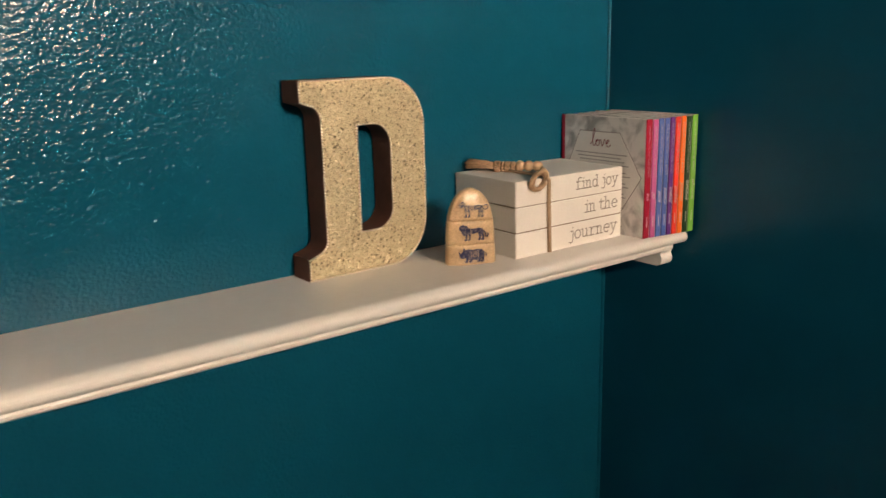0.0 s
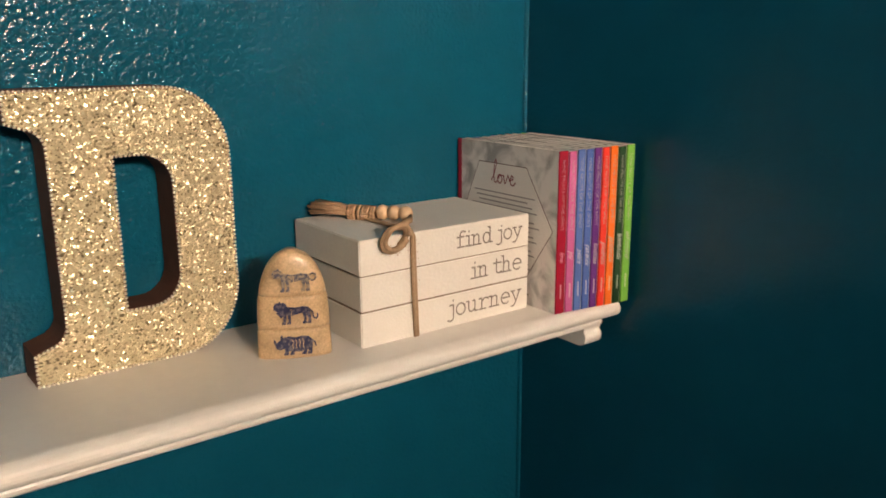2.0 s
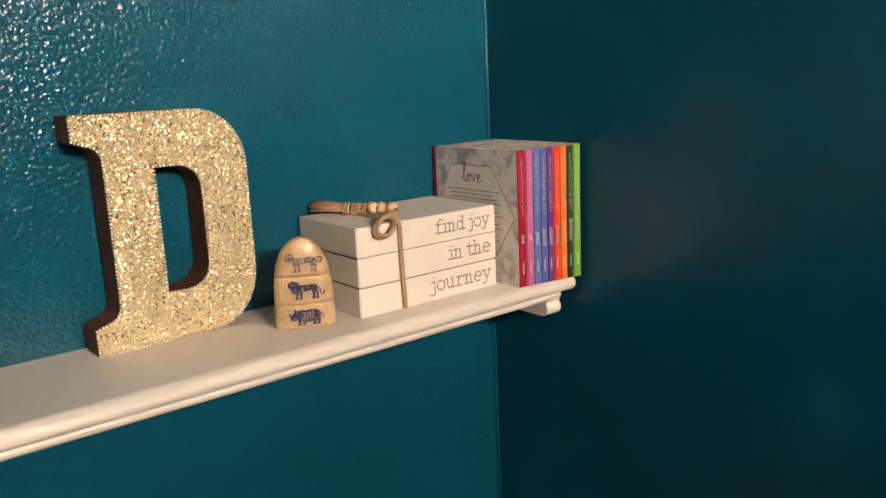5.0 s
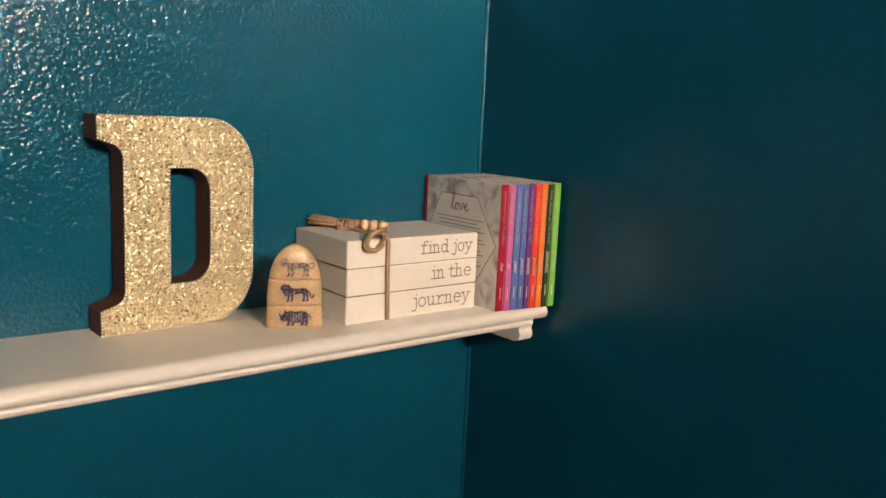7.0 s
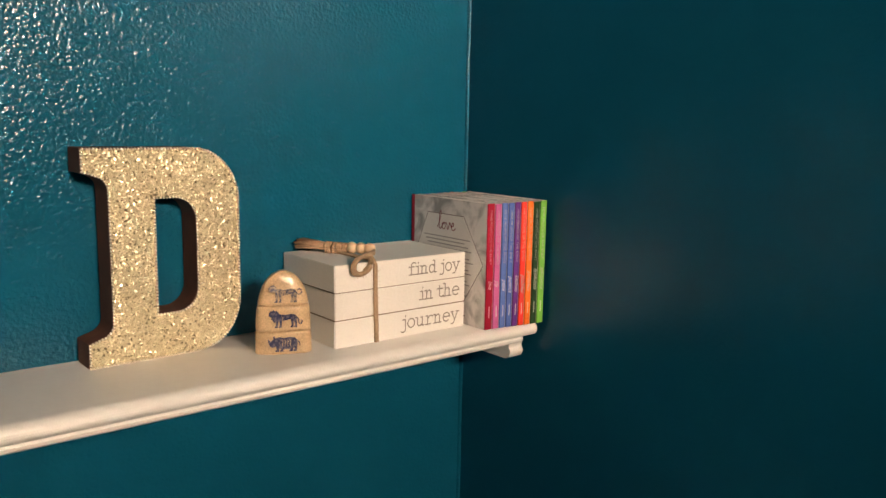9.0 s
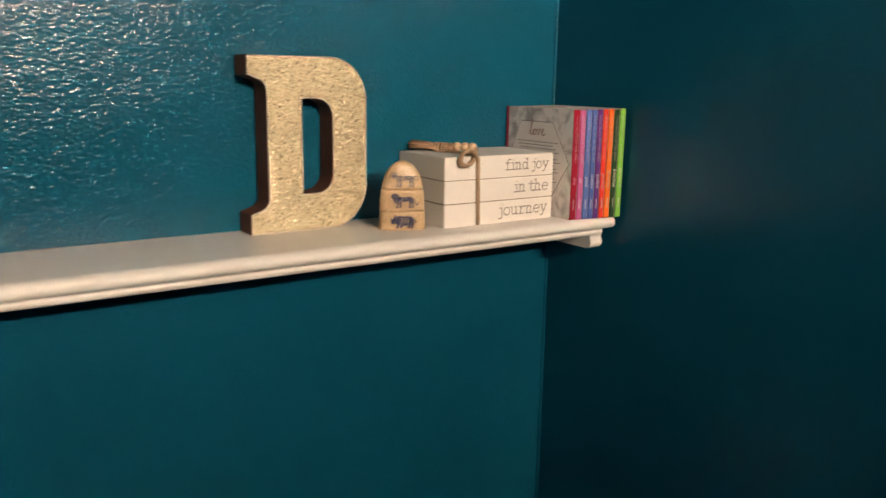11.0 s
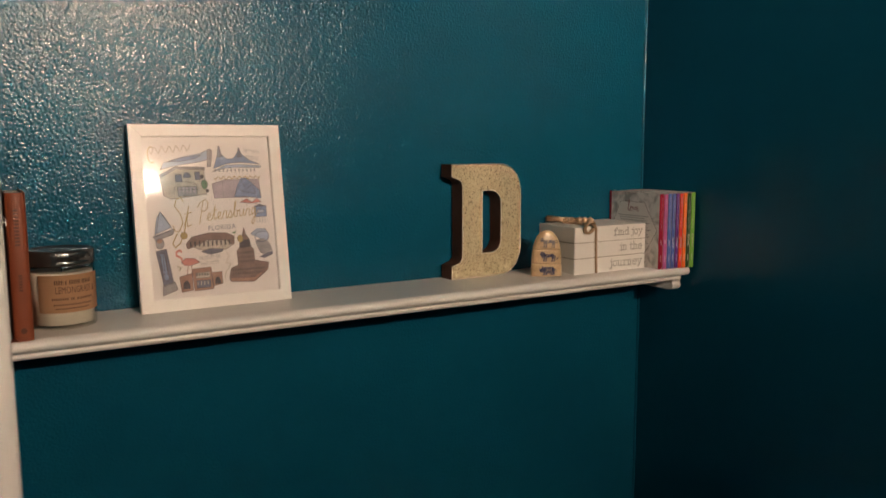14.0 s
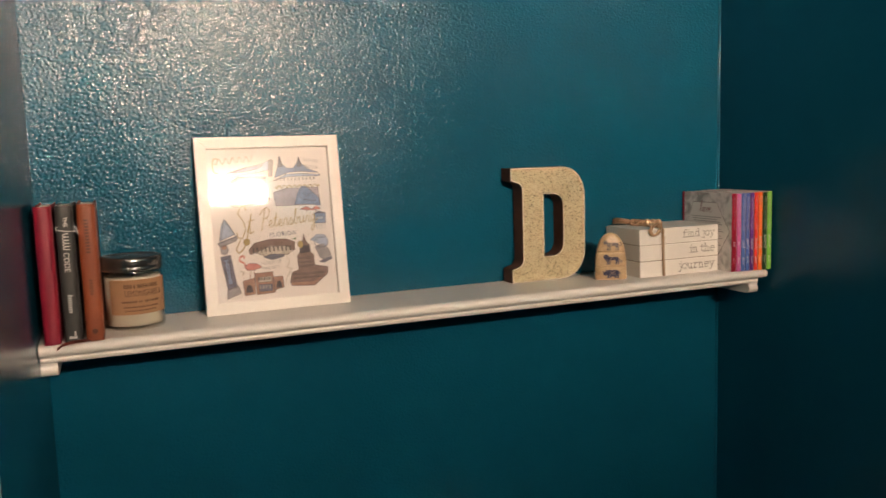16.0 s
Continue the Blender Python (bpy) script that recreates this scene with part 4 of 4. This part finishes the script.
drawn("tiered_hotel", [("brown", [(0.6, 0.9), (0.62, 0.84), (0.68, 0.82), (0.675, 0.73), (0.7, 0.71), (0.705, 0.66), (0.73, 0.63), (0.745, 0.585), (0.755, 0.63), (0.785, 0.66), (0.79, 0.71), (0.815, 0.725), (0.82, 0.8), (0.93, 0.82), (0.92, 0.86), (0.8, 0.935), (0.62, 0.925)]), ("dark", [(0.7, 0.715), (0.705, 0.665), (0.785, 0.665), (0.79, 0.71)]), ("brick", [(0.6, 0.9), (0.8, 0.905), (0.925, 0.85), (0.92, 0.865), (0.8, 0.938), (0.61, 0.925)])] + windows("dark", 0.685, 0.74, 0.815, 0.82, 7, 3, 0.45) + windows("dark", 0.63, 0.845, 0.9, 0.895, 14, 2, 0.45))
drawn("leaping_dolphins", [("sky", [(0.8, 0.63), (0.85, 0.595), (0.92, 0.6), (0.95, 0.64), (0.93, 0.68), (0.87, 0.66)]), ("grey", [(0.83, 0.68), (0.9, 0.66), (0.95, 0.7), (0.965, 0.74), (0.9, 0.77), (0.87, 0.75)]), ("slate", [(0.86, 0.78), (0.97, 0.745), (0.97, 0.765), (0.9, 0.79)])] + [("slate", q) for q in stroke(arc(0.89, 0.65, 0.06, 0.035, 0, 300, 9), 0.005)])
drawn("orange_fruit", [("gold", oval(0.27, 0.615, 0.028, 0.022)), ("gold", oval(0.71, 0.655, 0.022, 0.024)), ("green", [(0.64, 0.615), (0.68, 0.605), (0.675, 0.622)])])
drawn("small_caption", [("sand", q) for q in stroke([(0.585, 0.73), (0.61, 0.76), (0.58, 0.8), (0.62, 0.81), (0.57, 0.87), (0.56, 0.91)], 0.005)] + [("sand", q) for q in stroke([(0.2, 0.8), (0.23, 0.815), (0.21, 0.83)], 0.008)])


def on_sheet(u, v, turn=0.0):
    layer[0] += 1
    return pm @ Matrix.Translation((u * PW, -v * PH, 0.0007)) @ Matrix.Rotation(radians(turn), 4, "Z")


SCRIPT = {
    "S": ([[(.5, .92), (.4, 1.08), (.2, 1.02), (.12, .8), (.36, .52), (.46, .2), (.3, -.1), (.1, -.05), (.05, .15)]], .52),
    "P": ([[(.12, -.1), (.24, .5), (.36, 1.05)], [(.0, .75), (.2, 1.0), (.5, 1.1), (.68, .95), (.62, .65), (.42, .5), (.28, .55)]], .58),
    "e": ([[(0, .1), (.22, .2), (.25, .35), (.15, .4), (.05, .22), (.1, .03), (.25, .02), (.36, .12)]], .36),
    "t": ([[(0, .1), (.15, .5), (.2, .75), (.12, .3), (.15, .03), (.3, .1)], [(.02, .48), (.32, .52)]], .3),
    "r": ([[(0, .1), (.12, .4), (.16, .42), (.28, .38), (.24, .1), (.28, .02), (.38, .1)]], .36),
    "s": ([[(0, .08), (.18, .42), (.28, .2), (.22, .02), (.06, .05), (.3, .08)]], .32),
    "b": ([[(0, .1), (.18, .55), (.24, .85), (.16, .8), (.1, .2), (.16, .02), (.3, .08), (.32, .3), (.22, .38), (.4, .34)]], .4),
    "u": ([[(0, .35), (.06, .4), (.08, .1), (.16, .02), (.28, .15), (.32, .4), (.32, .08), (.4, .05), (.46, .12)]], .45),
    "g": ([[(.3, .38), (.15, .42), (.05, .22), (.12, .05), (.28, .2), (.32, .4), (.28, -.2), (.15, -.45), (.02, -.35), (.2, -.1), (.5, .18)]], .45),
}


def script_bm(words, size, width, m):
    lines, x0 = [], 0.0
    for ch in words:
        glyph, wide = SCRIPT[ch]
        lines += [[(x + x0 + 0.15 * y, y * 1.25) for x, y in line] for line in glyph]
        x0 += wide
    return pen_bm(lines, size, width, m, 0.00002)


part("city_lettering", script_bm("Petersburg", 0.0232, 0.0011, on_sheet(0.385, 0.535, 4)), INKS["gold"], sheet, "gold brush-script lettering")
part("city_lettering", script_bm("St", 0.034, 0.0013, on_sheet(0.185, 0.575, 4)), INKS["gold"], sheet)
part("state_lettering", text_bm("FLORIDA", 0.0098, on_sheet(0.46, 0.592, 2), squeeze=0.95, space=1.15), INKS["slate"], sheet)
for words, u, v, size, turn in (("SKYWAY", 0.79, 0.098, 0.0085, -8), ("BRIDGE", 0.8, 0.142, 0.0085, -8), ("MUSEUM OF", 0.375, 0.775, 0.0078, 4), ("FINE ARTS", 0.385, 0.81, 0.0078, 4)):
    part("place_lettering", text_bm(words, size, on_sheet(u, v, turn), squeeze=0.74, bold=-0.0001), INKS["grey"], sheet)
drawn("pen_flourish", [("gold", q) for q in stroke([(0.3, 0.5), (0.28, 0.58), (0.24, 0.66), (0.2, 0.685), (0.18, 0.66), (0.22, 0.6)], 0.008)])

# ---------------- candle ----------------
candle = thing("candle_jar", -1.113, -0.069, TOP, "cream candle in glass jar with smoked lid and kraft label", "candle")
R = 0.0412
body = lathe([(0, 0), (R - 0.005, 0), (R - 0.0015, 0.0012), (R, 0.005), (R, 0.0855), (R - 0.0015, 0.0885), (R - 0.003, 0.0892), (R - 0.0042, 0.088), (R - 0.0036, 0.084), (R - 0.0028, 0.006), (0, 0.005)], 56)
jar = part("jar", body, JAR_GLASS, candle, "clear straight glass jar", smooth=True)
part("wax", lathe([(0, 0.0053), (R - 0.0031, 0.0063), (R - 0.0031, 0.0745), (R - 0.006, 0.073), (0, 0.0725)], 48), WAX, candle, "cream wax fill", smooth=True)
part("wick", tube([(0, 0, 0.0725), (0.0005, 0, 0.078), (0.002, 0, 0.082)], 0.0009), DARK, candle)
lid = part("lid", lathe([(R - 0.0025, 0.0835), (R + 0.0012, 0.0838), (R + 0.0014, 0.0885), (R + 0.0002, 0.0898), (R + 0.0012, 0.0912), (R + 0.0012, 0.1005), (R - 0.0002, 0.1028), (R - 0.003, 0.1036), (R - 0.0045, 0.1026), (R - 0.006, 0.1012), (0.014, 0.1012), (0.011, 0.1024), (0.006, 0.1034), (0, 0.1036)], 56), LID, candle, "dark smoked lid with a raised rim", smooth=True)
part("inner_seal", lathe([(0, 0.0822), (R - 0.0046, 0.0822), (R - 0.0046, 0.0868), (0, 0.0868)], 40), DARK, lid)
bm = bmesh.new()
a0, a1, n = 222, 348, 26
rows = [[bm.verts.new(((R + 0.0003) * math.cos(radians(a0 + (a1 - a0) * k / n)), (R + 0.0003) * math.sin(radians(a0 + (a1 - a0) * k / n)), z)) for k in range(n + 1)] for z in (0.0235, 0.0725)]
for k in range(n):
    bm.faces.new((rows[0][k], rows[0][k + 1], rows[1][k + 1], rows[1][k]))
bmesh.ops.solidify(bm, geom=bm.faces[:], thickness=-0.0003)
label = part("paper_label", bm, KRAFT, candle, "brown kraft paper label")


def wrap(bm, radius):
    """Bend flat writing round the jar; x runs along the arc from the label's left."""
    for v in bm.verts:
        a = radians(a0) + v.co.x / radius
        rr = radius - v.co.y
        v.co = Vector((rr * math.cos(a), rr * math.sin(a), v.co.z))
    return bm


flat = lambda x, z: basis((x, 0, z), (1, 0, 0), (0, 0, 1))
part("scent_lettering", wrap(text_bm("LEMONGRASS &", 0.0125, flat(0.0225, 0.049), squeeze=0.57, space=1.08), R + 0.0008), KRAFT_INK, label)
rows = [(0.022, 0.033, 0.0605, 0.0055), (0.035, 0.0375, 0.0605, 0.005), (0.04, 0.054, 0.0605, 0.0055), (0.056, 0.07, 0.0605, 0.0055), (0.018, 0.038, 0.040, 0.003), (0.041, 0.046, 0.040, 0.003), (0.049, 0.072, 0.040, 0.003), (0.02, 0.07, 0.033, 0.0022), (0.022, 0.066, 0.028, 0.002)]
bm = bmesh.new()
for x0, x1, z, h in rows:
    k = x0
    while k < x1:
        extrude([(k, z), (min(k + 0.0016, x1), z), (min(k + 0.0016, x1), z + h), (k, z + h)], 0.0001, basis((0, 0, 0), (1, 0, 0), (0, 0, 1)), bm)
        k += 0.0026
part("small_print", wrap(bm, R + 0.0008), KRAFT_INK, label)


# ---------------- three hardbacks ----------------
def hardback(x0, x1, h, colour, label):
    cover = material("leathersoft_" + label.split()[0].replace("-", "_"), colour, rough=0.42, var=0.15, vscale=60, bump=0.0002, bscale=700, fine=0.08)
    w = x1 - x0
    bk = thing("hardback_book", x0, -0.147, TOP, label, "book", "hardbacks at the shelf end")
    bm = bmesh.new()
    # rounded spine in plan
    plan = [(0.0, 0.012)] + [(w / 2 + w / 2 * math.cos(radians(a)), 0.0045 - 0.0045 * math.sin(radians(a))) for a in range(180, -1, -15)] + [(w, 0.012), (w - 0.002, 0.012), (w - 0.002, 0.005), (0.002, 0.005), (0.002, 0.012)]
    extrude(plan[::-1], h, Matrix(), bm)
    bmesh.ops.recalc_face_normals(bm, faces=bm.faces[:])
    spine = part("spine", bm, cover, bk, smooth=False)
    part("front_cover", box(w - 0.0021, w + 0.0006, 0.0122, 0.128, 0, h, 0.0008), cover, bk)
    part("back_cover", box(-0.0006, 0.0021, 0.0122, 0.128, 0, h, 0.0008), cover, bk)
    part("pages", box(0.0023, w - 0.0023, 0.006, 0.124, 0.003, h - 0.003), PAPER, bk)
    return bk, spine, w, h


hardback(-1.2275, -1.2075, 0.1815, (0.23, 0.008, 0.03), "crimson leathersoft hardback book standing upright")
bk, spine, w, h = hardback(-1.2025, -1.1815, 0.1815, (0.035, 0.036, 0.036), "charcoal hardback book with silver title standing upright")
mid = w / 2
part("title", text_bm("THE", 0.0072, basis((mid - 0.001, -0.0006, h - 0.014), (0, 0, -1), (1, 0, 0)), bold=0.0001), SILVER, spine, "silver foil lettering")
part("title_flourish", pen_bm([[(-0.1, 0.75), (0.1, 0.92), (0.42, 0.9)], [(0.22, 0.9), (0.2, 0.3), (0.1, -0.28), (-0.04, -0.36), (-0.1, -0.2)], [(0.3 + 0.034 * q + 0.05 * math.cos(q * 1.05), 0.2 + 0.19 * math.sin(q * 1.05)) for q in range(34)]], 0.0205, 0.00105, basis((mid - 0.0035, -0.0006, h - 0.029), (0, 0, -1), (1, 0, 0))), SILVER, spine)
part("title", text_bm("CODE", 0.0098, basis((mid - 0.0035, -0.0006, h - 0.0605), (0, 0, -1), (1, 0, 0)), squeeze=0.95), SILVER, spine)
part("author_bar", bars_bm([(0.0031 * q, 0.0031 * q + 0.0019, 0, 0.006 if q == 0 else 0.0042) for q in range(8)], basis((mid - 0.0027, -0.0006, h - 0.117), (0, 0, -1), (1, 0, 0))), SILVER, spine)
part("emblem", extrude([(-0.005, 0), (0.005, 0), (0.005, 0.003), (0.0035, 0.003), (0.0035, 0.010), (0.0015, 0.010), (0.0015, 0.003), (-0.005, 0.004)], 0.0002, basis((mid, -0.0004, 0.006), (1, 0, 0), (0, 0, 1))), SILVER, spine)
bk, spine, w, h = hardback(-1.1765, -1.1545, 0.1825, (0.23, 0.055, 0.02), "russet brown leathersoft hardback book with a ribbon")
debossed = material("debossed_brown", (0.1, 0.025, 0.012), rough=0.5)
for q in range(11):
    part("letter_bar", bars_bm([(0.0042 * q, 0.0042 * q + 0.0024, 0, 0.0052)], basis((w / 2 - 0.003, -0.0005, h - 0.02), (0, 0, -1), (1, 0, 0))), debossed, spine)
part("author_bar", bars_bm([(0.0036 * q, 0.0036 * q + 0.002, 0, 0.004) for q in range(6)], basis((w / 2 - 0.002, -0.0005, h - 0.1), (0, 0, -1), (1, 0, 0))), debossed, spine)
part("emblem", extrude(arc(0, 0, 0.0036, 0.0036, 0, 330, 11), 0.0002, basis((w / 2, -0.0004, 0.013), (1, 0, 0), (0, 0, 1))), debossed, spine)
# ribbon marker creeping out over the shelf edge
bm = bmesh.new()
line = [(0.006, 0.004, 0.0008), (0.001, -0.001, 0.0012), (-0.009, -0.004, 0.0011), (-0.019, -0.0058, 0.0010), (-0.030, -0.0078, -0.0014), (-0.036, -0.0096, -0.0062)]
vs = [[bm.verts.new((px, py + s, pz + 0.0016 + s * 0.55)) for s in (-0.0026, 0.0026)] for px, py, pz in line]
for a, b in zip(vs, vs[1:]):
    bm.faces.new((a[0], b[0], b[1], a[1]))
bmesh.ops.solidify(bm, geom=bm.faces[:], thickness=0.0004)
part("ribbon_marker", bm, material("brown_satin_ribbon", (0.22, 0.05, 0.03), rough=0.45, var=0.15, vscale=80), bk, "thin russet satin ribbon", smooth=True)

# ---------------- low ledge with a glass and a box ----------------
ledge = thing("low_ledge", -0.78, -0.0005, 0.934, "plain white painted wall ledge under the shelf", "shelf")
part("ledge_board", box(0, 0.42, -0.16, 0, -0.02, 0, 0.003), WHITE, ledge)
tumbler = thing("glass_tumbler", -0.657, -0.0875, 0.934, "clear wide drinking glass standing on the ledge", "glass")
bm = lathe([(0, 0.0), (0.042, 0.0), (0.0445, 0.003), (0.0542, 0.1035), (0.0545, 0.105), (0.053, 0.1055), (0.0522, 0.104), (0.0428, 0.006), (0, 0.005)], 48)
part("glass_body", bm, TUMBLER_GLASS, tumbler, smooth=True)
carton = thing("white_box", -0.552, -0.109, 0.934, "small white cardboard box standing on the ledge", "box", turn=2)
part("box_body", box(-0.0375, 0.0375, -0.038, 0.038, 0, 0.0785, 0.0015), BLOCK, carton)
part("box_lid", box(-0.0387, 0.0387, -0.0392, 0.0392, 0.0635, 0.08, 0.0015), BLOCK, carton)
